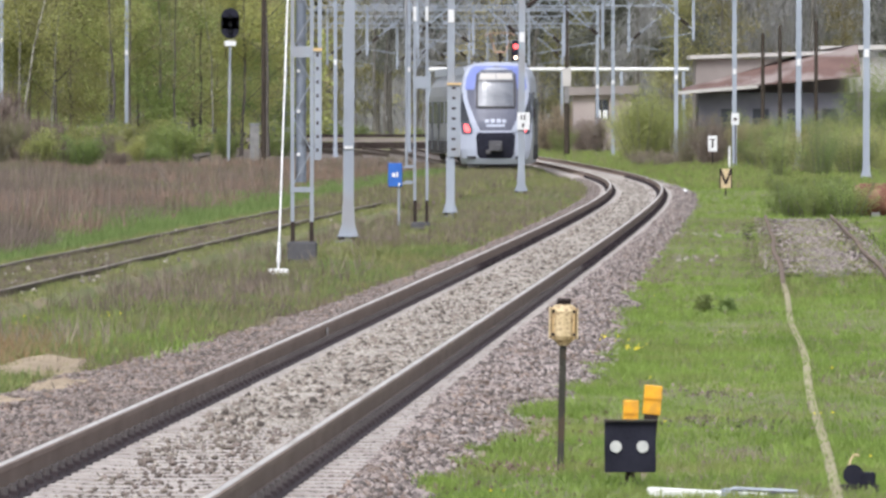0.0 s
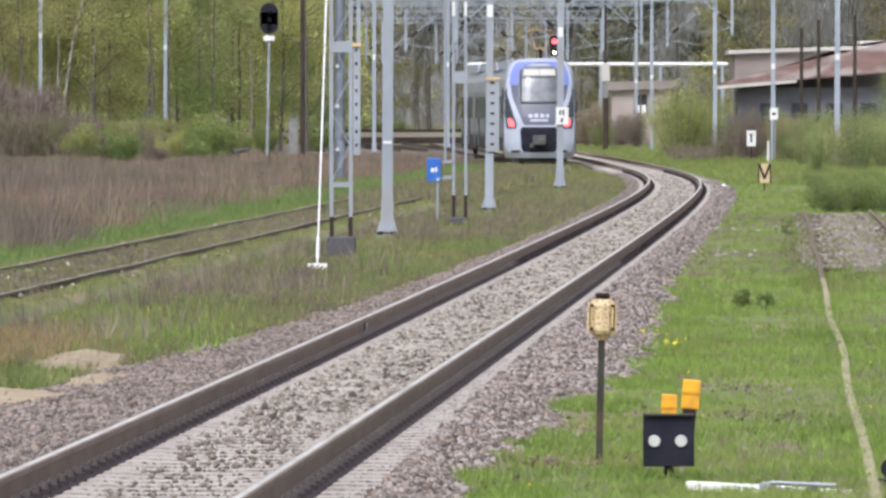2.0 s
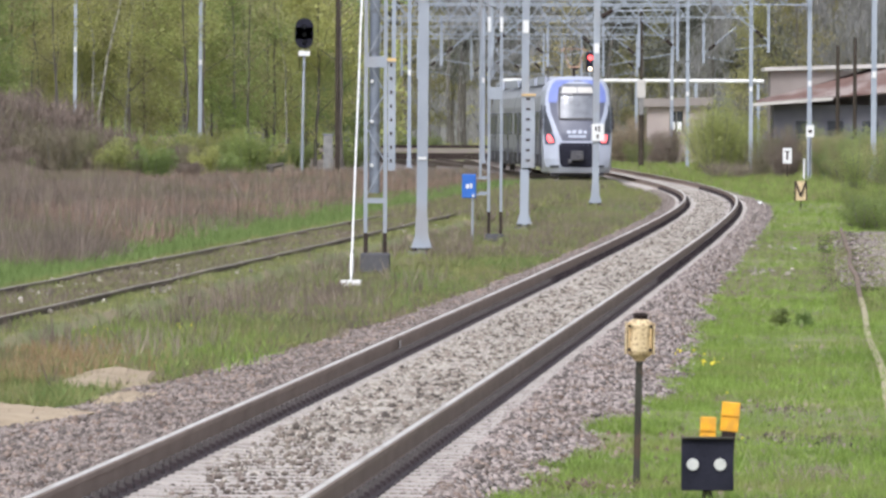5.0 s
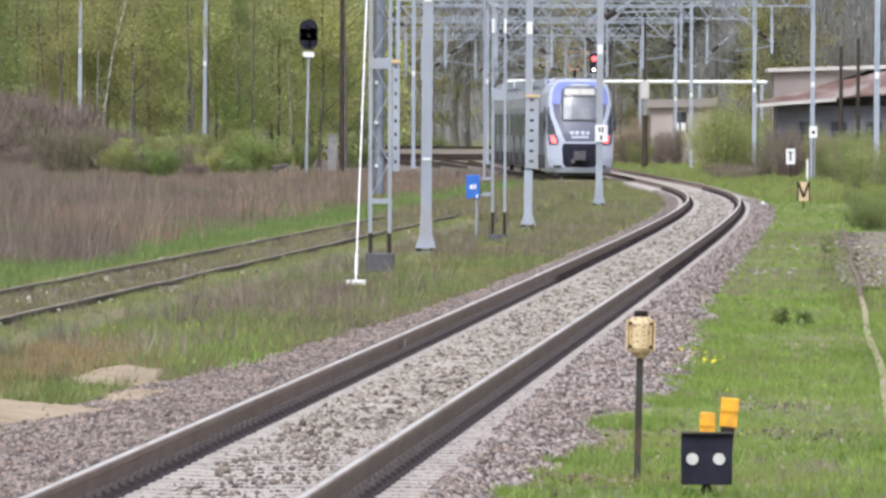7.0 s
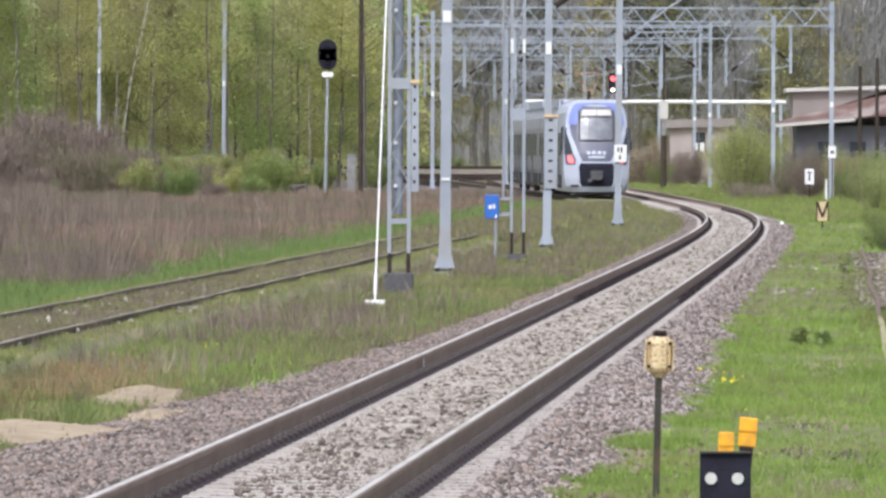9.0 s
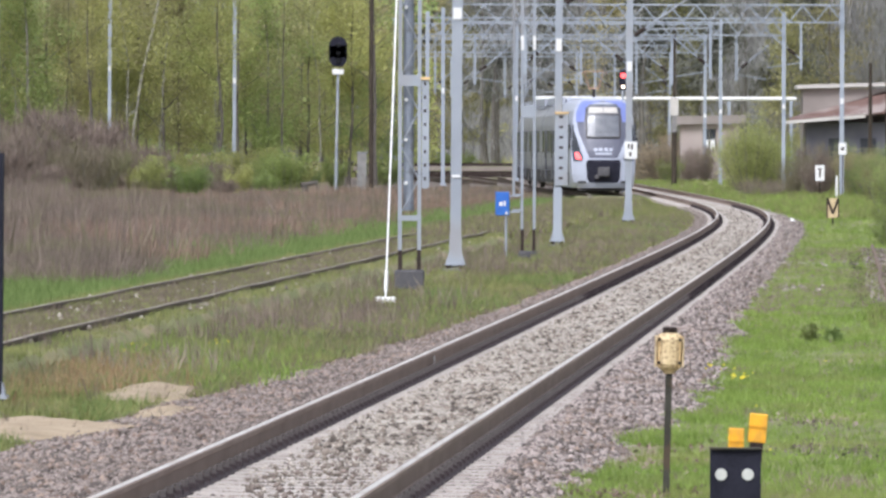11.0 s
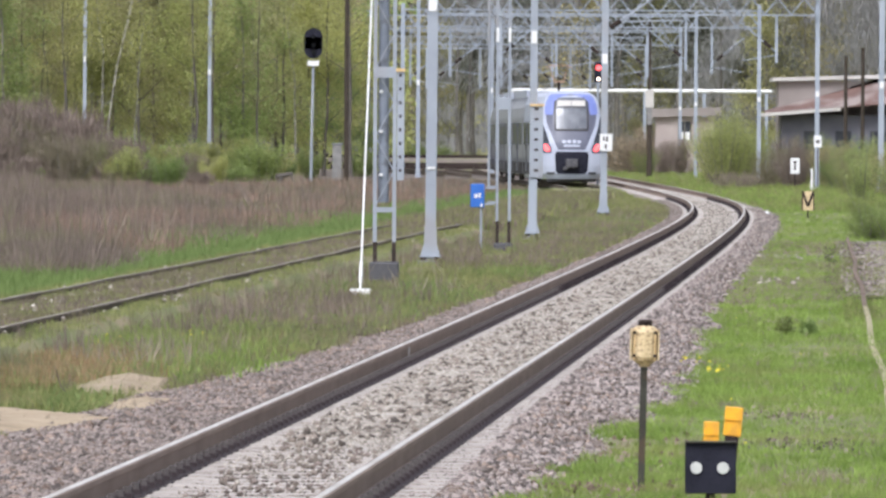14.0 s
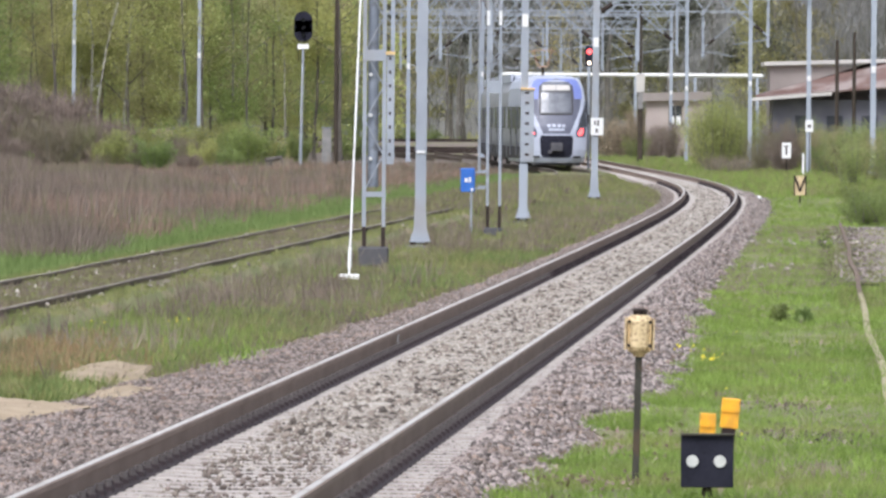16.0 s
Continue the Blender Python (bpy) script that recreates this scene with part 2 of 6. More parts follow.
M["screen"] = material("grey_windscreen_glass", (0.06, 0.066, 0.085), (0.2, 0.21, 0.24), 1.8, 0.25)
M["orange"] = material("orange_paint", (0.45, 0.26, 0.17), (0.55, 0.34, 0.24), 4, 0.6)
M["red_lamp"] = material("red_tail_lamp", (0.95, 0.07, 0.07), (1.0, 0.13, 0.12), 4, 0.3, emit=1.8)
M["white_lamp"] = material("warm_signal_lamp", (1.0, 0.75, 0.5), (1.0, 0.85, 0.65), 4, 0.3, emit=2.5)
M["under"] = material("grimy_underframe", (0.03, 0.03, 0.035), (0.085, 0.08, 0.08), 3, 0.85)
M["wire"] = material("overhead_wire", (0.14, 0.145, 0.15), (0.24, 0.245, 0.25), 1, 0.7, metal=0.2)
# Closing backdrop; its colour is raised to include the haze.
M["far_wood"] = material("hazed_distant_wood", (0.18, 0.18, 0.165), (0.27, 0.265, 0.24), 0.12, 1.0, fine=1.0)


# ---- mesh helpers ----
def link_mesh(name, verts, faces, mat, smooth=False):
    me = bpy.data.meshes.new(name)
    me.from_pydata([tuple(v) for v in verts], [], [tuple(f) for f in faces])
    me.materials.append(mat)
    if smooth:
        me.polygons.foreach_set("use_smooth", [True] * len(me.polygons))
    me.update()
    return me


def finish(ob, parent=None, label=""):
    if parent is not None:
        ob.parent = parent
    if label:
        ob["label"] = label
    return ob


def part(name, bm, mat, parent, label="", smooth=False):
    """Links a bmesh as one mesh object under a thing or a part."""
    me = bpy.data.meshes.new(name)
    bmesh.ops.recalc_face_normals(bm, faces=bm.faces)
    bm.to_mesh(me)
    bm.free()
    me.materials.append(mat)
    if smooth:
        me.polygons.foreach_set("use_smooth", [True] * len(me.polygons))
    return finish(new(name, me), parent, label)


def thing(name, at, label, category, group="", kind=""):
    ob = new(name)
    ob.empty_display_size = 0.1
    ob.matrix_basis = Matrix.Translation(at)
    return tagged(ob, label, category, group, kind)


def box(bm, x0, x1, y0, y1, z0, z1, bevel=0.0, m=None):
    r = bmesh.ops.create_cube(bm, size=1)
    vs = r["verts"]
    for v in vs:
        v.co = Vector((x0 + (v.co.x + .5) * (x1 - x0), y0 + (v.co.y + .5) * (y1 - y0), z0 + (v.co.z + .5) * (z1 - z0)))
    if bevel:
        es = list({e for v in vs for e in v.link_edges})
        out = bmesh.ops.bevel(bm, geom=es, offset=bevel, segments=2, affect="EDGES", profile=0.5)
        vs = out["verts"]
    if m is not None:
        bmesh.ops.transform(bm, matrix=m, verts=list(vs))
    return bm


def bx(*a, bevel=0.0, m=None):
    return box(bmesh.new(), *a, bevel=bevel, m=m)


def tube(bm, a, b, r0, r1=None, n=8):
    a, b = Vector(a), Vector(b)
    r1 = r0 if r1 is None else r1
    d = b - a
    q = d.to_track_quat("Z", "Y").to_matrix().to_4x4()
    bmesh.ops.create_cone(bm, cap_ends=True, segments=n, radius1=r0, radius2=r1, depth=d.length,
                          matrix=Matrix.Translation((a + b) / 2) @ q)
    return bm


def tb(a, b, r0, r1=None, n=8):
    return tube(bmesh.new(), a, b, r0, r1, n)


def scatter_mesh(name, points, sizes, tv, tf, mat, squash=(1, 1, 1), jitter=0.25, tilt=1.0):
    """One mesh of many small pieces: template tv, tf turned at random, one per point."""
    n, k = len(points), len(tv)
    a = rng.uniform(0, 2 * np.pi, n)
    b = rng.normal(0, 0.5 * tilt, n)
    ca, sa, cb, sb = np.cos(a), np.sin(a), np.cos(b), np.sin(b)
    T = np.asarray(tv, float)[None] * (1 + rng.uniform(-jitter, jitter, (n, k, 3)))
    T = T * np.asarray(sizes)[:, None, None] * np.asarray(squash)[None, None]
    x, y, z = T[..., 0], T[..., 1], T[..., 2]
    y, z = y * cb[:, None] - z * sb[:, None], y * sb[:, None] + z * cb[:, None]
    x, y = x * ca[:, None] - y * sa[:, None], x * sa[:, None] + y * ca[:, None]
    V = np.stack([x, y, z], -1) + np.asarray(points)[:, None]
    f = np.asarray(tf)
    Fc = (f[None] + (np.arange(n) * k)[:, None, None]).reshape(-1, f.shape[1])
    return array_mesh(name, V.reshape(-1, 3), Fc, mat)


def array_mesh(name, V, Fc, mat):
    me = bpy.data.meshes.new(name)
    me.vertices.add(len(V))
    me.vertices.foreach_set("co", np.ascontiguousarray(V, np.float32).ravel())
    s = Fc.shape[1]
    me.loops.add(Fc.size)
    me.loops.foreach_set("vertex_index", np.ascontiguousarray(Fc, np.int32).ravel())
    me.polygons.add(len(Fc))
    me.polygons.foreach_set("loop_start", np.arange(len(Fc), dtype=np.int32) * s)
    me.update(calc_edges=True)
    me.materials.append(mat)
    return me


OCTA_V = [(.5, 0, 0), (-.5, 0, 0), (0, .5, 0), (0, -.5, 0), (0, 0, .5), (0, 0, -.5)]
OCTA_F = [(0, 2, 4), (2, 1, 4), (1, 3, 4), (3, 0, 4), (2, 0, 5), (1, 2, 5), (3, 1, 5), (0, 3, 5)]


def tuft(blades, spread, lean):
    """Template of a tuft of narrow blades one unit tall."""
    r = np.random.default_rng(3)
    tv, tf = [], []
    for i in range(blades):
        a = r.uniform(0, 6.28)
        w = 0.045
        x, y = r.uniform(-spread, spread, 2)
        dx, dy = lean * r.uniform(-1, 1, 2)
        h = r.uniform(.55, 1)
        tv += [(x - w * math.cos(a), y - w * math.sin(a), -.05), (x + w * math.cos(a), y + w * math.sin(a), -.05), (x + dx, y + dy, h)]
        tf.append((3 * i, 3 * i + 1, 3 * i + 2))
    return tv, tf


def bent(bm, pts, radius, n=5):
    """One unbroken tube through the points."""
    rings = []
    for i, p in enumerate(pts):
        d = (Vector(pts[min(i + 1, len(pts) - 1)]) - Vector(pts[max(i - 1, 0)])).normalized()
        side = d.cross(Vector((0, 0, 1))).normalized()
        up = side.cross(d)
        rings.append([bm.verts.new(Vector(p) + radius * (math.cos(6.2832 * j / n) * side + math.sin(6.2832 * j / n) * up)) for j in range(n)])
    for low, high in zip(rings, rings[1:]):
        for j in range(n):
            bm.faces.new((low[j], low[(j + 1) % n], high[(j + 1) % n], high[j]))
    return bm


# ---- the lines of the tracks ----
def main_x(y):
    return 7.652 + 0.01106 * (y - 295) - 0.02755 * math.sqrt((y - 295) ** 2 + 3600)


def left_x(y):
    """Long straight, then a left-hand curve under the train that runs out into a straight again."""
    d = y - 389
    if d < 0:
        curve = 2.46 - .00058 * d * d
    elif d < 35.5:
        curve = 2.46 - .0005 * d * d
    else:
        curve = 1.83 - .018 * (d - 35.5) - .585 * (math.erf((d - 47) / 22) - math.erf(-11.5 / 22))
    k = min(1, max(0, (y - 348) / 24))
    k = k * k * (3 - 2 * k)
    straight = 3.10 + 0.001 * (y - 385) - 0.032 * math.sqrt((y - 385) ** 2 + 484)
    return straight + (curve - straight) * k


def siding_x(y):
    return 3.065 + 0.0318 * (y - 53.6) + 0.03 * math.sin(y * 0.19) * math.sin(y * 0.05)


def swept(xfun, ys, profile, closed=True, lift=None):
    """Verts and faces of a profile of (offset, z) carried along a line."""
    V, Fc, k = [], [], len(profile)
    for y in ys:
        s = (xfun(y + .5) - xfun(y - .5))
        n = 1 / math.sqrt(1 + s * s)
        dz = lift(y) if lift else 0
        for o, z in profile:
            V.append((xfun(y) + o * n, y - o * s * n, z + dz))
    m = k if closed else k - 1
    for i in range(len(ys) - 1):
        for j in range(m):
            a, b = i * k + j, i * k + (j + 1) % k
            Fc.append((a, b, b + k, a + k))
    return V, Fc


def spaced(y0, y1, step):
    return [y0 + i * step for i in range(int((y1 - y0) / step) + 1)]


# ---- ground and track beds ----
def make_ground():
    xs = [-1500, -300, -80] + [-50 + 4 * i for i in range(26)] + [90, 300, 1500]
    ys = [-400, -40] + [10 + 6 * i for i in range(120)] + [760, 900, 1200, 2500]
    V = [(x, y, GROUND + (0.05 * noise.noise(Vector((x * .12, y * .07, 0))) if -60 < x < 60 and 0 < y < 740 else 0)) for y in ys for x in xs]
    n = len(xs)
    Fc = [(j * n + i, j * n + i + 1, (j + 1) * n + i + 1, (j + 1) * n + i) for j in range(len(ys) - 1) for i in range(n - 1)]
    tagged(new("ground", link_mesh("ground", V, Fc, M["soil"], True)), "grassy ground with bare earth and dry patches", "ground", kind="structure")


def bed_edge(y, side):
    n = noise.noise(Vector((y * .21, side * 7.0, 0))) * .2 + noise.noise(Vector((y * .9, side * 3.0, 4))) * .15
    return (float(np.interp(y, [50, 66, 78, 88, 110, 135, 200, 280], [1.55, 1.6, 1.9, 2.08, 1.85, 1.6, 1.55, 1.75])) if side > 0 else float(np.interp(y, [60, 76, 100, 120, 160, 230, 300], [2.95, 2.8, 2.15, 1.8, 1.62, 1.6, 1.4]))) + n


def make_ballast(name, xfun, y0, y1, top, lo, hi, mat, label):
    V, Fc = [], []
    ys = spaced(y0, y1, .8)
    for y in ys:
        l, r = lo(y), hi(y)
        for o, z in ((-l - .2, GROUND - .12), (-l, GROUND + .02), (-1.3, top - .002), (-.35, top), (.35, top), (1.3, top - .002), (r, GROUND + .02), (r + .2, GROUND - .12)):
            V.append((xfun(y) + o, y, z + (.002 if abs(o) < 1.31 else .02) * noise.noise(Vector((y * 1.1, o * 3, 0)))))
    for i in range(len(ys) - 1):
        for j in range(7):
            a = i * 8 + j
            Fc.append((a, a + 1, a + 9, a + 8))
    return tagged(new(name, link_mesh(name, V, Fc, mat, True)), label, "track bed", kind="structure")


RAIL = [(-.036, -.008), (-.03, -.0015), (.03, -.0015), (.036, -.008), (.036, -.04), (.012, -.052), (.009, -.14), (.03, -.152), (.075, -.162), (.075, -.175), (-.075, -.175), (-.075, -.162), (-.03, -.152), (-.009, -.14), (-.012, -.052), (-.036, -.04)]
HEAD = [(-.021, .0), (.021, .0), (.025, -.003), (-.025, -.003)]


def make_rails(track, xfun, ys, side_mat, top_mat, drop=0.0, lift=None):
    for o in (-.7535, .7535):
        def line(y, o=o):
            return xfun(y) + o
        dz = [(p, z - drop) for p, z in RAIL]
        V, Fc = swept(line, ys, dz, lift=lift)
        r = finish(new("rail", link_mesh("rail", V, Fc, side_mat)), track)
        V, Fc = swept(line, ys, [(p, z - drop) for p, z in HEAD], lift=lift)
        finish(new("running_surface", link_mesh("running_surface", V, Fc, top_mat)), r, "bright worn rail top" if top_mat is M["polish"] else "dull brown rail top")


def sleeper_data():
    """Concrete sleeper with sloped rail seats and a lower waist, 2.6 m long."""
    V, Fc = [], []
    prof = [(-1.3, .125, -.186), (-1.0, .13, -.182), (-.5, .13, -.18), (-.35, .12, -.19), (.35, .12, -.19), (.5, .13, -.18), (1.0, .13, -.182), (1.3, .125, -.186)]
    for x, w, z in prof:
        V += [(x, -w - .02, -.36), (x, -w, z), (x, w, z), (x, w + .02, -.36)]
    for i in range(len(prof) - 1):
        for j in range(3):
            a = 4 * i + j
            Fc.append((a, a + 1, a + 5, a + 4))
    Fc += [(3, 2, 1, 0), (28, 29, 30, 31)]
    return V, Fc


def clip_data():
    """Spring clips, bolts and base plates of one sleeper; the plates double as rail-foot shadow."""
    bm = bmesh.new()
    for o in (0.0,):
        # Plate stretched along the rail: a dark band in place of its shadow.
        box(bm, o - .165, o + .165, -.285, .285, -.187, -.1705)
        for s in (-1, 1):
            x = o + s * .1
            box(bm, x - .035, x + .035, -.065, .065, -.172, -.14)
            tube(bm, (x, -.03, -.15), (x, -.03, -.098), .03, .024, 6)
            tube(bm, (x - s * .03, -.075, -.13), (x - s * .03, .075, -.13), .018, .018, 5)
    V = [tuple(v.co) for v in bm.verts]
    bm.verts.index_update()
    Fc = [tuple(v.index for v in f.verts) for f in bm.faces]
    bm.free()
    return V, Fc


def make_main_track():
    make_ballast("ballast_bed", main_x, 34, 640, -.2, lambda y: bed_edge(y, -1), lambda y: bed_edge(y, 1), M["ballast"], "grey-brown crushed stone ballast bed with uneven edges")
    track = thing("main_track", (0, 0, 0), "railway track of steel rails on pale concrete sleepers", "railway track")
    make_rails(track, main_x, spaced(34, 460, 2) + spaced(464, 900, 6), M["rail"], M["polish"])
    ys = spaced(44, 640, .6)
    return track, ys


def make_old_tracks():
    make_ballast("yard_bed", lambda y: left_x(y) - 4.5, 470, 640, -.2, lambda y: 3 + 6 * min(1, (y - 464) / 90), lambda y: 6.4, M["yard_dirt"], "grey-brown gravel of the station yard")
    make_ballast("old_track_bed", left_x, 60, 400, -.1, lambda y: 1.5, lambda y: 1.5, M["soil"], "overgrown earth bed under the rusty track")
    old = thing("rusty_track", (0, 0, 0), "overgrown railway track with rusty brown rails", "railway track")
    make_rails(old, left_x, spaced(60, 460, 2) + spaced(464, 1000, 6), M["rail_old"], M["rail_worn"], .01, lambda y: .02 * noise.noise(Vector((y * .13, 0, 6))) - .005)
    def sunk(y):
        return float(np.interp(y, [105, 140], [-.276, -.205]))
    sid = thing("siding_track", (0, 0, 0), "curving siding with pale rusty rails sunk in grass", "railway track")
    make_rails(sid, siding_x, spaced(40, 127, 1.5), M["rail_pale"], M["rail_pale"], 0, sunk)
    make_rails(sid, siding_x, spaced(127, 215, 1.5), M["rail_rust"], M["rail_rust"], 0, sunk)
    for dx, y1 in ((-3.4, 1000), (-6.6, 1000)):
        side = thing("loop_track", (0, 0, 0), "distant dark loop track beyond the train", "railway track", "loop tracks")
        # Upper faces take the lighter steel, a highlight set by height.
        make_rails(side, lambda y, dx=dx: left_x(y) + dx * min(1, max(0, (y - 430) / 200)), spaced(520, y1, 6), M["rail_old"], M["rail_old"])
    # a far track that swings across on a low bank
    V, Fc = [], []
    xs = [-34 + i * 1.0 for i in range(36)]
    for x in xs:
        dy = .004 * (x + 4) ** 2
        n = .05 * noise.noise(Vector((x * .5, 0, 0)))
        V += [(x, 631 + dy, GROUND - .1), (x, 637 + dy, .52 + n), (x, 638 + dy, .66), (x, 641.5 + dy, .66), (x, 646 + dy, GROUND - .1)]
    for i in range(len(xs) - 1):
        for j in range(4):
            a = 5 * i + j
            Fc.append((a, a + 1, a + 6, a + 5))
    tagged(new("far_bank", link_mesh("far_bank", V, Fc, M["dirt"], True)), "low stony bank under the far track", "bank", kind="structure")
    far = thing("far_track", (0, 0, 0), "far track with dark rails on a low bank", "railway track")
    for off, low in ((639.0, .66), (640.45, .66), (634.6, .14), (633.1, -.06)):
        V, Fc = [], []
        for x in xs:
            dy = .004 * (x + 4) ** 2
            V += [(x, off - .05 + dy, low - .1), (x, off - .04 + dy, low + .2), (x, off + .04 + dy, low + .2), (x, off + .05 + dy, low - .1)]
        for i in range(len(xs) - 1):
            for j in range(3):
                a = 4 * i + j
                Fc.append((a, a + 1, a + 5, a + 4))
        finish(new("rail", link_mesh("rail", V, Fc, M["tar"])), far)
    V, Fc = [], []
    ys = spaced(134, 212, 1.5)
    for y in ys:
        e = .3 * noise.noise(Vector((y * .4, 0, 0)))
        k = max(-.35, min(1, (y - 142) / 12, (205 - y) / 12))
        V += [(siding_x(y) - .35 - (.5 + e) * k, y, GROUND - .02), (siding_x(y) - .3, y, GROUND + .05), (siding_x(y) + .3, y, GROUND + .05), (siding_x(y) + .35 + (.55 - e) * k, y, GROUND - .02)]
    for i in range(len(ys) - 1):
        for j in range(3):
            a = 4 * i + j
            Fc.append((a, a + 1, a + 5, a + 4))
    tagged(new("siding_gravel", link_mesh("siding_gravel", V, Fc, M["dirt"], True)), "grey gravel between the rails of the siding", "gravel", kind="structure")


# ---- masts, gantries and wires ----
def h_mast(x, y, height, width=.2, lean=0.0, mat="galv", label="grey galvanised steel catenary mast on a flared base", marks=(), foot=True):
    t = thing("catenary_mast", (x, y, GROUND + .08), label, "mast", "catenary masts")
    t.rotation_euler = (0, radians(lean), 0)
    bm = bmesh.new()
    w = width / 2
    box(bm, -w, w, -w, -w + .02, 0, height)
    box(bm, -w, w, w - .02, w, 0, height)
    box(bm, -.02, .02, -w + .021, w - .021, 0, height)
    for i in range(int(height / .8)):
        box(bm, -w * .95, w * .95, -w - .006, -w - .001, .6 + i * .8, .67 + i * .8)
    part("shaft", bm, M[mat], t)
    if foot:
        bm = bmesh.new()
        for s in (-1, 1):
            vs = [bm.verts.new(p) for p in ((s * (w + .012), -w - .012, .62), (s * (w + .02), -w - .012, .27), (s * (w + .075), -w - .012, .1), (s * (w + .075), -w - .012, .06), (s * w * .2, -w - .012, .06), (s * w * .2, -w - .012, .62))]
            f = bm.faces.new(vs)
            r = bmesh.ops.extrude_face_region(bm, geom=[f])
            bmesh.ops.translate(bm, vec=(0, 2 * w + .024, 0), verts=[v for v in r["geom"] if isinstance(v, bmesh.types.BMVert)])
        box(bm, -w - .1, w + .1, -w - .1, w + .1, .03, .06)
        part("flared_base", bm, M[mat], t)
        for s in (-1, 1):
            for q in (-1, 1):
                part("anchor_bolt", tb((s * (w + .03), q * (w + .05), .05), (s * (w + .03), q * (w + .05), -.04), .05), M["tar"], t)
        part("footing", bx(-w - .16, w + .16, -w - .16, w + .16, -.5, -.03, bevel=.02), M["concrete"], t, "pale concrete footing")
    for z, hgt in marks:
        part("reflective_band", bx(-w * .8, w * .8, -w - .024, -w - .007, z, z + hgt), M["reflector"], t, "white reflective band")
    return t


def lattice_mast(x, y, w, height, plates, dark_to, steel_from, name_label, footing=(.26, .42), caps=None):
    t = thing("lattice_mast", (x, y, GROUND), name_label, "mast", "lattice masts")
    h = w / 2
    for sx in (-1, 1):
        for sy in (-1, 1):
            bm = bmesh.new()
            a, b = sx * h, sy * h
            box(bm, min(a, a - sx * .055), max(a, a - sx * .055), min(b, b - sy * .008), max(b, b - sy * .008), dark_to, height)
            box(bm, min(a, a - sx * .008), max(a, a - sx * .008), min(b - sy * .009, b - sy * .055), max(b - sy * .009, b - sy * .055), dark_to, height)
            leg = part("leg", bm, M["galv"], t)
            part("tarred_stub", bx(min(a, a - sx * .065), max(a, a - sx * .065), min(b, b - sy * .06), max(b, b - sy * .06), .12, dark_to), M["tar"], leg, "black tarred leg end")
            if caps and sy < 0:
                part("reflective_cap", bx(min(a, a - sx * .06), max(a, a - sx * .06), b - .02, b - .002, caps, caps + .3), M["reflector"], leg, "white reflective cap")
    for z0, z1 in plates:
        part("batten_plate", bx(-h - .004, h + .004, -h - .012, -h - .002, z0, z1), M["galv"], t)
        part("batten_plate", bx(-h - .004, h + .004, h + .002, h + .012, z0, z1), M["galv"], t)
    z, s = steel_from, 1
    while z < height - w:
        for fy in (-h + .015, h - .015):
            part("lacing_bar", tb((-s * h * .8, fy, z), (s * h * .8, fy, z + w * 1.5), .011, n=5), M["galv"], t)
        z, s = z + w * 1.5, -s
    part("footing", bx(-footing[0], footing[0], -footing[0], footing[0], -.3, footing[1] - .28, bevel=.03), M["dark_concrete"], t, "dark concrete footing block")
    return t


def perforated_strip(t, x0, x1, yf, z0, z1, holes):
    s = part("cable_channel", bx(x0, x1, yf, yf + .05, z0, z1, bevel=.004), M["galv"], t, "grey perforated cable channel")
    part("channel_cap", bx(x0 - .02, x1 + .02, yf - .03, yf + .07, z1 + .001, z1 + .05), M["tan"], s, "pale yellow channel cap")
    for i in range(holes):
        z = z0 + (i + .6) * (z1 - z0) / holes
        part("slot", bx(x0 + (x1 - x0) * .3, x0 + (x1 - x0) * .62, yf - .004, yf + .01, z, z + .055), M["tar"], s)


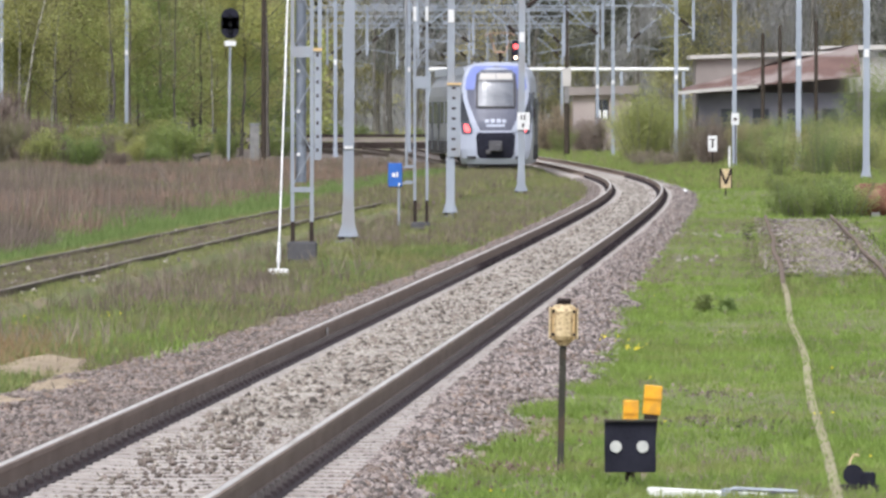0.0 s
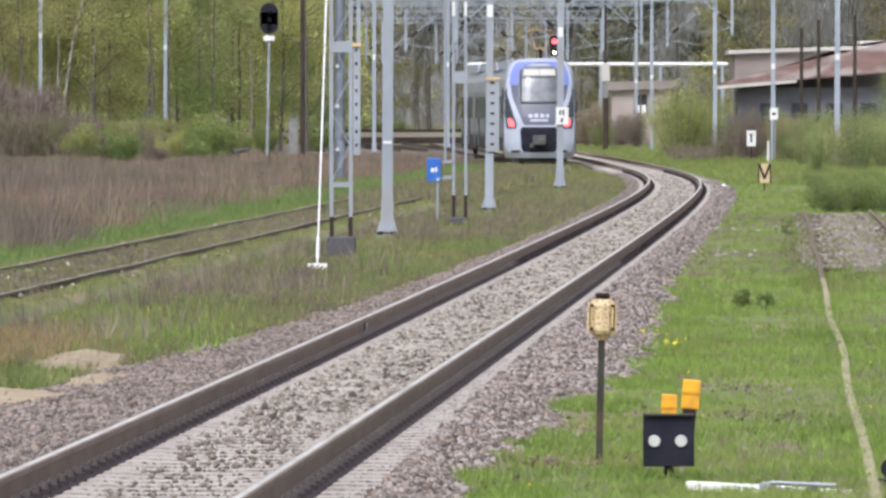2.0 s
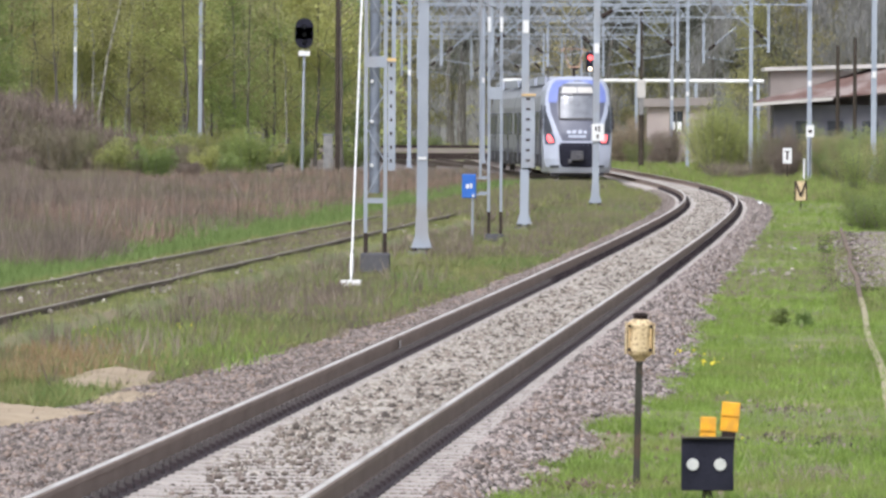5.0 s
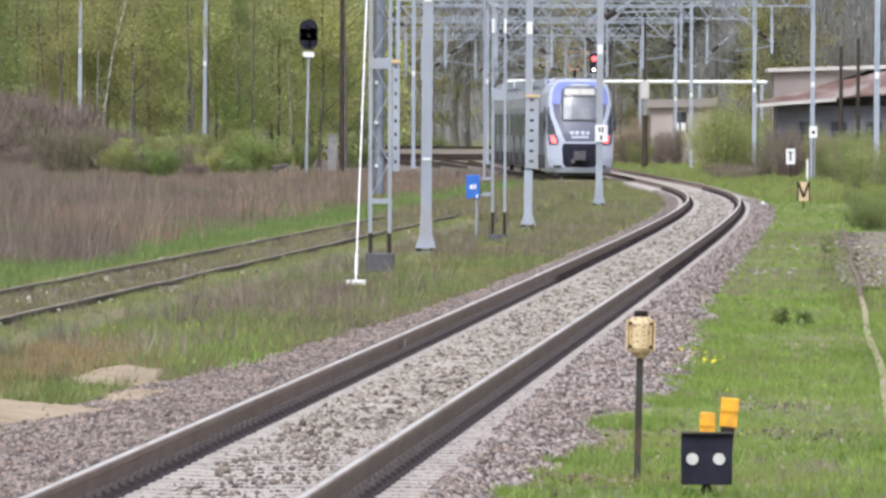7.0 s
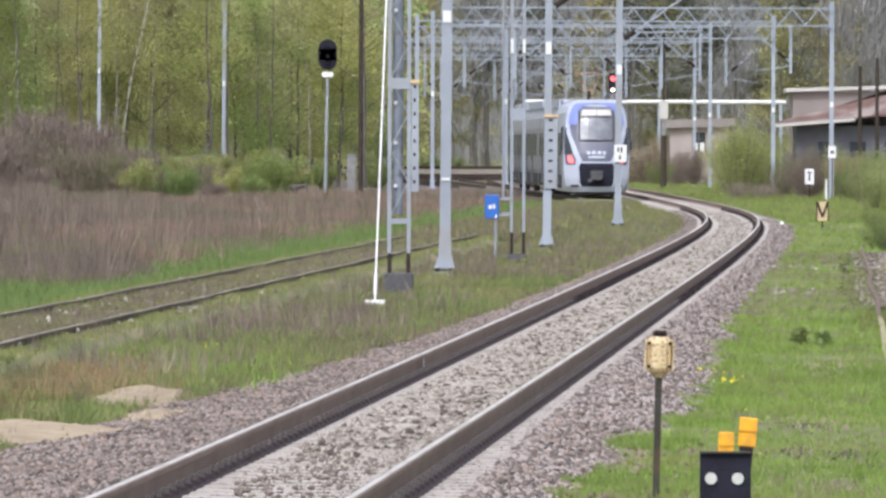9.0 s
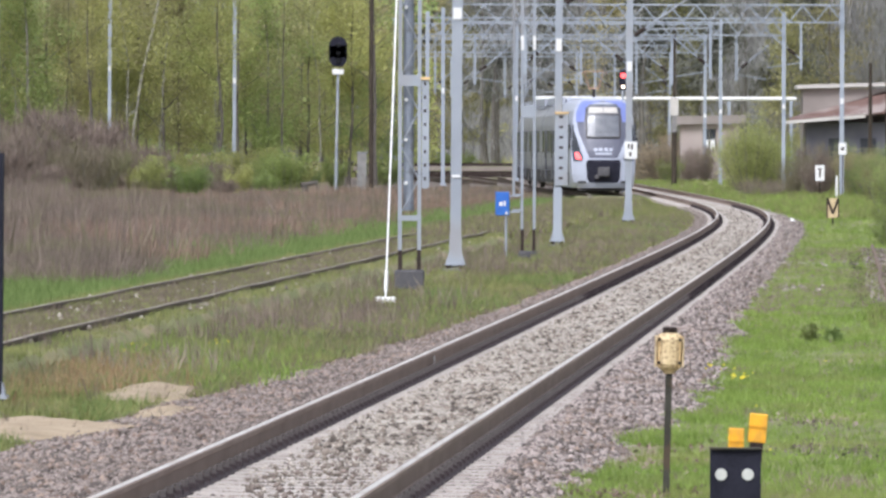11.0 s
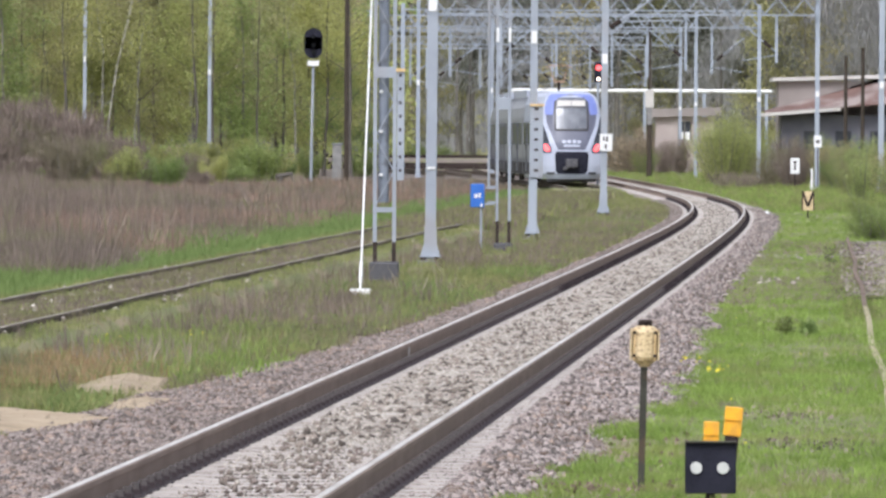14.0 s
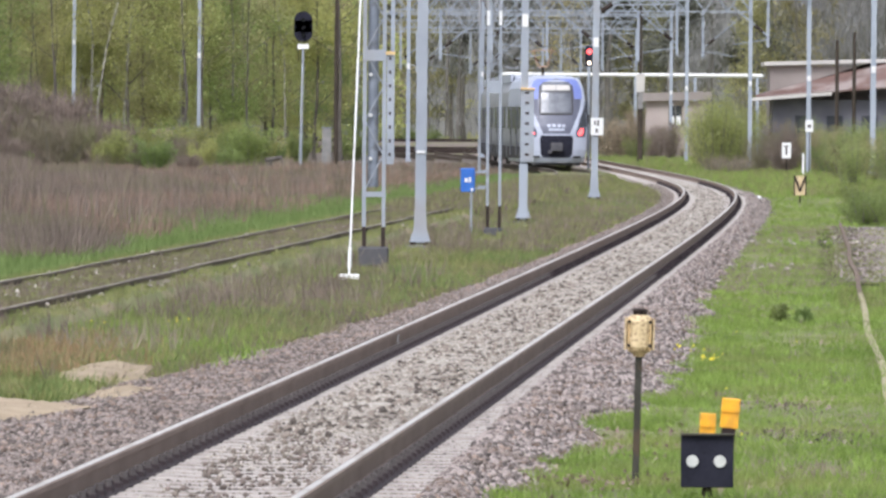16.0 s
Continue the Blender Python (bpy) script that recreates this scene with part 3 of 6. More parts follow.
def make_near_masts():
    a = lattice_mast(-2.28, 151, .37, 10.5, ((1.14, 1.22), (3.32, 3.5), (5.6, 5.78), (7.9, 8.08)), .66, 1.25, "grey lattice steel mast with tarred feet on concrete", (.24, .62))
    perforated_strip(a, .2, .31, -.2, 1.66, 3.42, 8)
    part("down_pipe", tb((-.02, .05, 1.3), (-.02, .05, 9.5), .085, n=12), M["dull_pipe"], a, "dull grey pipe inside the mast")
    for z in (1.75, 2.45, 3.1, 4.6):
        part("reflector_stud", tb((-.06, -.08, z), (-.06, -.03, z), .03), M["reflector"], a)
    st = thing("guy_rod", (-2.44, 138, GROUND), "white painted guy rod on a pale concrete anchor", "guy rod")
    part("rod", tb((0, 0, .05), (.1, 13, 9.2), .0135), M["white"], st)
    part("anchor_block", bx(-.15, .16, -.14, .14, -.2, .11, bevel=.015), M["white"], st, "whitewashed concrete anchor")
    part("turnbuckle", tb((.002, .3, .2), (.004, .7, .48), .026), M["white"], st)

    n = h_mast(-4.985, 82, 9.5, .2, .3, marks=((4.65, .22),), label="grey catenary mast with a cable channel at its side")
    part("cable_channel", bx(.101, .15, -.12, .1, .07, 2.2), M["black"], n, "black cable channel")
    h_mast(-1.78, 175, 9.5, .2, .35, marks=((1.68, .05), (4.65, .22)))
    c = lattice_mast(-.46, 194, .31, 9.5, ((2.95, 3.2), (6.1, 6.25)), .62, 3.3, "slim grey lattice mast on a dark concrete block", (.2, .45), caps=4.35)
    rod = part("side_rod", tb((-.3, -.2, 1.3), (-.3, -.2, 8.5), .028), M["galv"], c)
    for z in (1.0, 1.32):
        part("bracket", bx(-.33, -.14, -.22, -.17, z, z + .035), M["galv_far"], c)
    b = thing("blue_sign_box", (-.98, 192, GROUND), "blue enamel box with white marks on a thin post", "sign box")
    body = part("box_body", bx(-.15, .14, -.08, .08, .92, 1.41, bevel=.02), M["blue"], b)
    part("marking", bx(-.07, .0, -.088, -.081, 1.12, 1.2), M["reflector"], body)
    part("marking", bx(.02, .06, -.088, -.081, 1.12, 1.22), M["reflector"], body)
    part("marking", bx(.06, .1, -.088, -.081, .94, 1.0), M["reflector"], body)
    part("post", tb((.07, 0, -.1), (.07, 0, .92), .025), M["galv"], b)
    part("bracket", bx(.14, .35, -.02, .02, 1.31, 1.34), M["galv_far"], b)
    part("bracket", bx(.14, .35, -.02, .02, .98, 1.01), M["galv_far"], b)

    d = h_mast(.17, 219, 9.5, .17, .3, marks=((4.5, .3),), label="grey catenary mast with a perforated cable channel")
    perforated_strip(d, -.07, .23, -.16, 1.35, 3.03, 7)
    part("lower_sheath", bx(-.1, .1, -.12, .12, .001, 1.3, bevel=.01), M["galv_far"], d)
    e = h_mast(2.37, 283, 9.5, .2, .3, marks=((4.55, .3),), label="grey catenary mast carrying a small white sign")
    plate = part("sign_plate", bx(-.13, .25, -.16, -.145, 1.9, 2.42), M["reflector"], e, "white sign plate with dark marks")
    part("marking", bx(-.03, .02, -.165, -.161, 2.2, 2.34), M["tar"], plate)
    part("marking", bx(.07, .12, -.165, -.161, 2.18, 2.35), M["tar"], plate)
    part("marking", bx(.02, .08, -.165, -.161, 1.97, 2.1), M["tar"], plate)


def make_gantry(y, xl, xr, z_top, depth, drops, masts=(True, True)):
    g = thing("catenary_gantry", (0, y, GROUND), "grey lattice steel portal carrying the overhead line", "gantry", "catenary gantries")
    h = .3
    for sy in (-h, h):
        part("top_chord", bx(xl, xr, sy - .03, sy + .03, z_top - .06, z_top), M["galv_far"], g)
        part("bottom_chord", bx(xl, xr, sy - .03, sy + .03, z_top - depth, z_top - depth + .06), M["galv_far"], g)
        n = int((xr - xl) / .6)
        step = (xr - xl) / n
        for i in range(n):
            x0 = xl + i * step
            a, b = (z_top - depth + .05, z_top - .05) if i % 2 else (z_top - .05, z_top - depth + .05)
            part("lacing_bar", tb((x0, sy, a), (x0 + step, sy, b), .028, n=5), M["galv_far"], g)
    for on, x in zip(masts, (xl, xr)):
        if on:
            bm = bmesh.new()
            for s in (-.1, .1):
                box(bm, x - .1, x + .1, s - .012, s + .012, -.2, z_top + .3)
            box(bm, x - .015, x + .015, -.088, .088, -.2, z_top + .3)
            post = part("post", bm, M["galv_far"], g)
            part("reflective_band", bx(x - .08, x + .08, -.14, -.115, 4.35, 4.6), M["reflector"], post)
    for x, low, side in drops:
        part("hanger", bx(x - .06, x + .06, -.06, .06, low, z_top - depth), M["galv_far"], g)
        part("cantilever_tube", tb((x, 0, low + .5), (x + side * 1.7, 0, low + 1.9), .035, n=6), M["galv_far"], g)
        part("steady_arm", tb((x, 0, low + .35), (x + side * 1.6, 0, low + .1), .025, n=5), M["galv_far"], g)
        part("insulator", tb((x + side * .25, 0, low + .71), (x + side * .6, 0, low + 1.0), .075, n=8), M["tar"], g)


def make_overhead():
    make_gantry(432, -4.3, 13.5, 8.95, .87, ((-1.2, 5.7, 1), (3.6, 5.6, -1), (7.4, 5.5, -1), (11.6, 5.9, -1)))
    make_gantry(492, -6.5, 12.3, 9.15, .95, ((-4.0, 5.6, 1), (1.6, 5.6, -1), (6.4, 5.6, -1), (9.8, 5.8, 1)))
    make_gantry(565, -9.5, 10.3, 9.8, .9, ((-7.0, 5.5, 1), (-1.5, 5.5, 1), (5.2, 5.5, -1)))
    make_gantry(640, -9.0, 10.6, 9.7, .95, ((-6.2, 5.9, 1), (-2.4, 5.6, 1), (1.8, 5.8, -1), (4.4, 5.7, -1), (8.2, 5.9, -1)), (False, True))
    make_gantry(712, -10.5, 9.0, 10.1, .95, ((-7.6, 6.1, 1), (-3.5, 6.0, 1), (.4, 6.2, -1), (3.4, 6.0, -1)), (True, False))
    # cantilevers on the near masts
    for x, y, side, reach in ((-1.78, 175, 1, 2.7), (.17, 219, 1, 2.9), (2.37, 283, 1, 2.6), (-2.28, 151, -1, 2.0)):
        t = thing("cantilever_bracket", (x, y, GROUND), "grey tubular bracket holding the overhead wire", "bracket", "cantilever brackets")
        part("upper_tube", tb((0, 0, 5.6), (side * reach, 0, 7.4), .03, n=6), M["galv"], t)
        part("stay_tube", tb((0, 0, 7.5), (side * reach * .98, 0, 7.45), .022, n=6), M["galv"], t)
        part("registration_arm", tb((side * .4, 0, 5.9), (side * (reach - .2), 0, 5.95), .022, n=6), M["galv"], t)
        part("insulator", tb((side * .18, 0, 5.72), (side * .5, 0, 5.94), .07, n=8), M["tar"], t)
    for name, xf in (("main", main_x), ("left", left_x), ("loop", lambda y: left_x(y) - 6 * min(1, max(0, (y - 430) / 200))), ("far", lambda y: main_x(y) + 4.6)):
        t = thing("overhead_line", (0, 0, 0), "thin dark contact wire and sagging messenger wire", "overhead wire", "overhead lines")
        lo = 40 if name in ("main",) else 150 if name == "left" else 432
        knots = [y for y in (40, 110, 175, 219, 283, 355, 432, 492, 565, 650, 760) if y >= lo]
        contact, messenger, dropper, line = bmesh.new(), bmesh.new(), bmesh.new(), []
        for a, b in zip(knots, knots[1:]):
            n, pts = 8, []
            for i in range(n + 1):
                u = i / n
                y = a + (b - a) * u
                pts.append((xf(y), y, 6.85 - 3.2 * u * (1 - u) * (.25 if b - a < 66 else .32)))
            for p, q in zip(pts, pts[1:]):
                tube(dropper, p, (p[0], p[1], 5.55), .006, n=3)
            line += pts if not line else pts[1:]
        bent(messenger, line, .012)
        bent(contact, [(p[0], p[1], 5.55) for p in line], .012)
        part("contact_wire", contact, M["wire"], t)
        part("messenger_wire", messenger, M["wire"], t)
        part("dropper", dropper, M["wire"], t)["kind"] = "stuff"
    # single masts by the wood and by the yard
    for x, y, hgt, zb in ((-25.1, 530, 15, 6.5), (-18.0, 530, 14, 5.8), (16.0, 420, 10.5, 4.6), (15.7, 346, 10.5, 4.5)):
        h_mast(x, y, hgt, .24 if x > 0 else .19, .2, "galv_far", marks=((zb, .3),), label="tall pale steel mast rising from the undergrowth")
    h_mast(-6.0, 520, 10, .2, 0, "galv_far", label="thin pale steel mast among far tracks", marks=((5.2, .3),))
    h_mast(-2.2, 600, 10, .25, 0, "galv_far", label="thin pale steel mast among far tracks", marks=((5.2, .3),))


# ---- signals, signs and small railway things ----
def make_signals():
    s = thing("signal_post", (-10.66, 463, GROUND), "tall black colour-light signal on a grey post", "signal")
    part("post", tb((0, 0, -.1), (.1, 0, 6.0), .075, .065, 10), M["galv"], s)
    bm = bmesh.new()
    for zz, rr in ((6.72, .46), (7.32, .46)):
        bmesh.ops.create_cone(bm, cap_ends=True, segments=24, radius1=rr, radius2=rr, depth=.05, matrix=pose(.1, -.12, zz, 90))
    box(bm, -.36, .56, -.145, -.095, 6.72, 7.32)
    box(bm, -.12, .32, -.09, .25, 6.45, 7.6, bevel=.03)
    head = part("signal_head", bm, M["black"], s, "black rounded signal head")
    for z in (6.6, 6.95, 7.35):
        bm = bmesh.new()
        bmesh.ops.create_cone(bm, cap_ends=False, segments=16, radius1=.12, radius2=.11, depth=.2, matrix=pose(.1, -.24, z, 90))
        part("lamp_hood", bm, M["black"], head)
        part("lens", tb((.1, -.15, z), (.1, -.17, z), .09, n=14), M["glass"], head)
    part("number_plate", bx(-.18, .38, -.12, -.1, 5.9, 6.16), M["white"], s)
    part("ladder", bx(-.16, -.12, -.02, .02, 5.3, 6.3), M["tar"], s)
    r = thing("red_signal", (3.33, 430, GROUND), "slim railway signal showing a red light", "signal")
    part("post", tb((0, 0, -.1), (0, 0, 5.0), .06, .06, 10), M["galv"], r)
    hd = part("signal_head", bx(-.17, .17, -.1, .1, 4.95, 5.9, bevel=.05), M["black"], r)
    part("red_light", tb((.02, -.1, 5.62), (.02, -.13, 5.62), .12, n=14), M["red_lamp"], hd, "lit red lamp")
    part("lower_light", tb((.02, -.1, 5.1), (.02, -.13, 5.1), .08, n=14), M["white_lamp"], hd, "lit pale orange lamp")
    part("side_lamp", bx(.24, .44, -.1, 0, 5.55, 5.75, bevel=.04), M["reflector"], r)
    part("lamp_bracket", bx(.165, .25, -.05, -.02, 5.63, 5.67), M["black"], r)

    d = thing("dwarf_signal", (1.195, 59.5, GROUND), "low black shunting signal with two white lenses", "signal")
    body = part("housing", bx(-.163, .163, -.06, .1, .085, .41, bevel=.006), M["black"], d)
    part("hood", bx(-.166, .166, -.09, .105, .411, .419), M["iron_post"], body, "dark grey top plate")
    for x in (-.093, .078):
        part("lens", tb((x, -.058, .25), (x, -.075, .25), .038, n=20), M["lens"], body, "round white lens")
    for x in (-.035, .035):
        part("foot", tb((x * .3, .02, .09), (x, .02, -.03), .014), M["tar"], d)
    part("base_plate", bx(-.07, .07, -.06, .08, .0, .02), M["tar"], d)
    for x, y, z0, z1, w, lean in ((1.235, 62.0, .22, .45, .052, 2), (1.36, 62.3, .285, .54, .06, 5)):
        yw = thing("point_marker", (x, y, GROUND), "yellow painted point lever weight on a short dark post", "point lever", "yellow lever weights")
        yw.rotation_euler = (0, radians(lean), 0)
        p = part("weight_plate", bx(-w, w, -.03, .03, z0 + .08, z1 + .02, bevel=.006), M["yellow"], yw)
        part("ridge", bx(-w, w, -.04, -.031, z1 - .07, z1 - .045), M["yellow"], p)
        part("post", bx(-.045, .045, -.03, .03, 0, z0 + .079), M["tar"], yw)

    l = thing("point_lantern", (.785, 62.3, GROUND), "weathered cream lantern on a thin dark iron post", "lantern")
    l.rotation_euler = (0, radians(1.2), 0)
    part("post", bx(-.023, .023, -.023, .023, -.1, .845, bevel=.004), M["iron_post"], l)
    bm = bmesh.new()
    rings = [(.845, .045), (.865, .075), (.89, .088), (1.06, .088), (1.085, .075), (1.1, .05)]
    for (z0, r0), (z1, r1) in zip(rings, rings[1:]):
        bmesh.ops.create_cone(bm, cap_ends=True, segments=12, radius1=r0, radius2=r1, depth=z1 - z0, matrix=Matrix.Translation((0, 0, (z0 + z1) / 2)))
    case = part("lantern_case", bm, M["cream"], l)
    part("chimney", tb((0, 0, 1.1), (0, 0, 1.125), .046, n=12), M["tar"], case)
    part("cap", tb((0, 0, 1.126), (0, 0, 1.14), .055, .04, n=12), M["tar"], case)
    for x in (-.092, .092):
        part("side_bar", bx(x - .006, x + .006, -.05, .05, .87, 1.08), M["cream"], case)
    part("neck", tb((0, 0, .825), (0, 0, .848), .035, .045, 12), M["cream"], case)
    for x in (-.07, .07):
        for z in (.9, 1.055):
            part("rivet", tb((x, -.06, z), (x, -.085, z), .012, n=8), M["tar"], case)
        part("guard_wire", tb((x, -.078, .87), (x, -.078, 1.085), .005, n=5), M["tan"], case)

    w = thing("point_rod_cover", (1.76, 57.5, GROUND + .035), "white painted rod cover lying across the grass", "rod cover")
    part("long_cover", bx(-.5, .27, -.06, .06, -.05, .008, bevel=.01, m=pose(0, 0, 0, 0, 2.5, -12)), M["white"], w)
    part("short_cover", bx(.33, .58, -.05, .05, -.06, .005, bevel=.01, m=pose(0, 0, 0, 0, 2.5, -12)), M["white"], w)
    part("joint", bx(.262, .335, -.08, .08, -.05, .04, bevel=.012, m=pose(0, 0, 0, 0, 2.5, -12)), M["galv"], w)
    part("rod", tb((.02, -.1, .03), (.42, -.2, .015), .012), M["galv"], w)
    part("clamp", bx(-.03, .07, -.09, .085, -.05, .025, m=pose(0, 0, 0, 0, 2.5, -12)), M["galv"], w)
    k = thing("point_fitting", (2.6, 58.2, GROUND), "black iron point fitting beside the siding rail", "point fitting")
    part("drum", tb((-.04, -.03, .12), (-.04, .04, .12), .065, .06, 18), M["black"], k)
    part("block", bx(.0, .1, -.04, .05, .05, .135, bevel=.012), M["black"], k)
    bm = bmesh.new()
    arc = [(-.02 - .045 * math.cos(a), -.02, .16 + .085 * math.sin(a)) for a in np.linspace(.2, 2.0, 6)]
    for p, q in zip(arc, arc[1:]):
        tube(bm, p, q, .008, n=5)
    part("lever", bm, M["cream"], k, "pale curved lever")
    part("foot_plate", bx(-.12, .12, -.06, .08, -.03, .055), M["iron_post"], k)


def sign_on_post(x, y, z0, z1, w, mats, label, marks):
    s = thing("track_sign", (x, y, GROUND), label, "sign", "small track signs")
    part("post", tb((0, .03, -.1), (0, .03, z1 - .05), .025), M["tar"], s)
    p = part("sign_plate", bx(-w / 2, w / 2, -.012, .0, z0, z1, bevel=.004), M[mats[0]], s)
    for bm in marks:
        part("marking", bm, M[mats[1]], p)


def make_signs():
    sign_on_post(12.43, 430, .78, 1.5, .42, ("reflector", "tar"), "white board with a dark arrow on a post",
                 [bx(-.04, .04, -.02, -.013, .95, 1.3), bx(-.1, .1, -.02, -.013, 1.3, 1.36)])
    bm = bmesh.new()
    for s in (-1, 1):
        box(bm, -.035, .035, -.02, -.013, -.25, .22, m=pose(s * .085, 0, .6, 0, s * 20, 0))
    sign_on_post(8.4, 277, .25, .82, .36, ("cream", "tar"), "pale yellow board with a black wedge", [bm, bx(-.19, -.15, -.02, -.013, .24, .83), bx(.15, .19, -.02, -.013, .24, .83)])
    sign_on_post(13.46, 429.5, 2.0, 2.55, .36, ("reflector", "tar"), "small white plate fixed before a gantry post", [bx(-.08, .08, -.02, -.013, 2.2, 2.33)])
    p = thing("marker_stake", (12.9, 420, GROUND), "short white marker stake in the grass", "stake")
    part("stake", tb((0, 0, -.1), (0, 0, 1.05), .06, .05), M["white"], p)
    q = thing("wooden_pole", (7.43, 560, GROUND), "brown pole with a grey box near its top", "pole")
    part("pole", tb((0, 0, -.2), (0, 0, 4.2), .18, .15, 10), M["wood_pole"], q)
    part("pole_box", bx(-.26, .26, -.26, .2, 4.2, 5.3, bevel=.04), M["light_roof"], q, "grey box on the pole")
    part("upper_pole", tb((0, 0, 5.3), (0, 0, 9.5), .08, .07), M["wood_pole"], q)
    part("bracket", bx(-.14, .14, -.25, -.16, 3.2, 4.19), M["concrete"], q)
    for x, y, h in ((-9.2, 478, 11), (19.2, 560, 7.4), (20.3, 562, 7.9), (22.6, 565, 8.2)):
        t = thing("wooden_pole", (x, y, GROUND), "slim dark brown wooden pole", "pole")
        part("pole", tb((0, 0, -.2), (0, 0, h), .13, .1), M["wood_pole"], t)
        if x < 0:
            part("cross_arm", bx(-.5, .5, -.04, .04, h - .6, h - .48), M["wood_pole"], t)
    c = thing("trackside_cabinet", (-9.5, 470, GROUND), "grey metal trackside cabinet by the wood", "cabinet")
    body = part("cabinet_body", bx(-.24, .24, -.2, .2, 0, 2.0, bevel=.02), M["concrete"], c)
    part("cabinet_door", bx(-.2, .2, -.215, -.203, .2, 1.9), M["concrete"], body)
    part("cabinet_roof", bx(-.28, .28, -.25, .25, 2.001, 2.05), M["galv"], body)
    d = thing("fuel_drum_tank", (10.35, 219, GROUND), "rusty red steel tank lying in the grass", "tank")
    bm = bmesh.new()
    rings = [(-.72, .22), (-.66, .33), (-.55, .385), (1.5, .385), (1.6, .3)]
    for (x0, r0), (x1, r1) in zip(rings, rings[1:]):
        bmesh.ops.create_cone(bm, cap_ends=True, segments=24, radius1=r0, radius2=r1, depth=x1 - x0, matrix=Matrix.Translation(((x0 + x1) / 2, 0, .42)) @ pose(0, 0, 0, 0, 90, 0))
    tank = part("tank_shell", bm, M["rust"], d)
    for x in (-.3, .4, 1.1):
        part("hoop", tb((x, 0, .42), (x + .04, 0, .42), .4, n=24), M["rust"], tank)
    part("saddle", bx(-.3, -.1, -.3, .3, -.1, .12), M["concrete"], d)
    part("saddle", bx(.8, 1.0, -.3, .3, -.1, .12), M["concrete"], d)
    lg = thing("fallen_log", (-11.1, 430, GROUND), "dark fallen log among dry weeds", "log")
    part("log", tb((-.4, 0, .52), (.35, .3, .66), .13, .09), M["dark_bark"], lg)
    part("stump", tb((-.25, 0, -.1), (-.2, .05, .5), .16, .12), M["dark_bark"], lg)
    part("root", tb((.3, .2, .62), (.45, .1, -.1), .05, .04), M["dark_bark"], lg)


# ---- buildings and the pipe bridge ----
def make_buildings():
    p = thing("pipe_bridge", (0, 690, GROUND), "long white overhead pipe on slender posts", "pipe bridge")
    part("pipe", tb((-1.2, 0, 5.9), (18.2, 0, 5.9), .14, n=10), M["white"], p)
    for x in (-1.0, 4.6, 8.8, 13.2, 17.8):
        part("support_post", bx(x - .1, x + .1, -.1, .1, -.2, 5.75), M["galv_far"], p)
    s = thing("white_shed", (10.4, 655, GROUND), "small pale pink shed with two window openings", "shed")
    bm = bmesh.new()
    box(bm, -1.3, .25, -2, 2, -.2, 3.9)
    box(bm, 1.2, 2.8, -2, 2, -.2, 3.9)
    box(bm, .25, 1.2, -2, 2, -.2, 2.2)
    box(bm, .25, 1.2, -2, 2, 3.6, 3.9)
    part("wall", bm, M["pink_wall"], s)
    part("roof", bx(-1.6, 3.4, -2.4, 2.4, 3.92, 4.5, m=pose(0, 0, 0, 0, -1.5, 0)), M["grey_wall"], s, "thin grey roof slab")
    for x in (.3, .76):
        w = part("window", bx(x, x + .38, -1.9, -1.85, 2.22, 3.58), M["glass"], s)
        part("sill", bx(x - .02, x + .4, -2.06, -1.9, 2.14, 2.2), M["white"], w)
        part("blind", bx(x + .03, x + .35, -1.95, -1.91, 2.24, 2.85), M["white"], w)
    b = thing("rusty_roof_building", (16.0, 590, GROUND), "long grey building with a rusty sheet roof", "building")
    part("wall", bx(.1, 9.6, 4, 11, -.2, 6.05), M["grey_wall"], b)
    part("roof_slab", bx(-.1, 9.8, 3.6, 11.4, 6.06, 6.3, m=pose(0, 0, 0, 0, -1.8, 0)), M["light_roof"], b, "pale flat roof edge")
    part("lean_to_wall", bx(.2, 10.2, 0, 3.9, -.2, 3.9), M["dark_wall"], b, "dark boarded lower wall")
    V = [(-.8, -1.2, 4.05), (5.5, -1.2, 4.6), (10.4, -1.2, 5.0), (10.4, 3.9, 7.0), (7.5, 3.9, 6.6), (3.0, 3.9, 5.2), (-.8, 3.9, 4.2)]
    bm = bmesh.new()
    vs = [bm.verts.new(v) for v in V]
    f = bm.faces.new(vs)
    r = bmesh.ops.extrude_face_region(bm, geom=[f])
    bmesh.ops.translate(bm, vec=(0, 0, -.1), verts=[v for v in r["geom"] if isinstance(v, bmesh.types.BMVert)])
    roof = part("sheet_roof", bm, M["rust_sheet"], b, "sloping rusty red sheet roof")
    for i in range(14):
        x = -.4 + i * .78
        part("roof_seam", tb((x, -1.2, 4.08 + x * .088), (x, 3.8, 4.3 + max(0, x) * .26), .03, n=4), M["rust_sheet"], roof)
    part("fascia", bx(-.9, 4.2, -1.28, -1.21, 3.88, 4.08, m=pose(0, 0, 0, 0, -4.5, 0)), M["light_roof"], b, "pale fascia board")
    for x in (1.6, 3.6, 5.8, 8.0):
        part("window", bx(x, x + 1.0, -.06, -.01, 1.4, 2.9), M["glass"], b)
    g = thing("gable_building", (27.6, 600, GROUND), "pale gabled building behind green bushes", "building")
    part("wall", bx(-1.2, 9, 0, 10, -.2, 6.0), M["grey_wall"], g)
    part("gable_wall", bx(-1.3, 9.1, -.1, -.01, 4.0, 6.2), M["light_roof"], g)
    part("roof", bx(-3.2, 10, -.8, 11, 6.7, 6.98, m=pose(0, 0, 0, 0, -1, 0)), M["light_roof"], g, "white-grey roof edge")
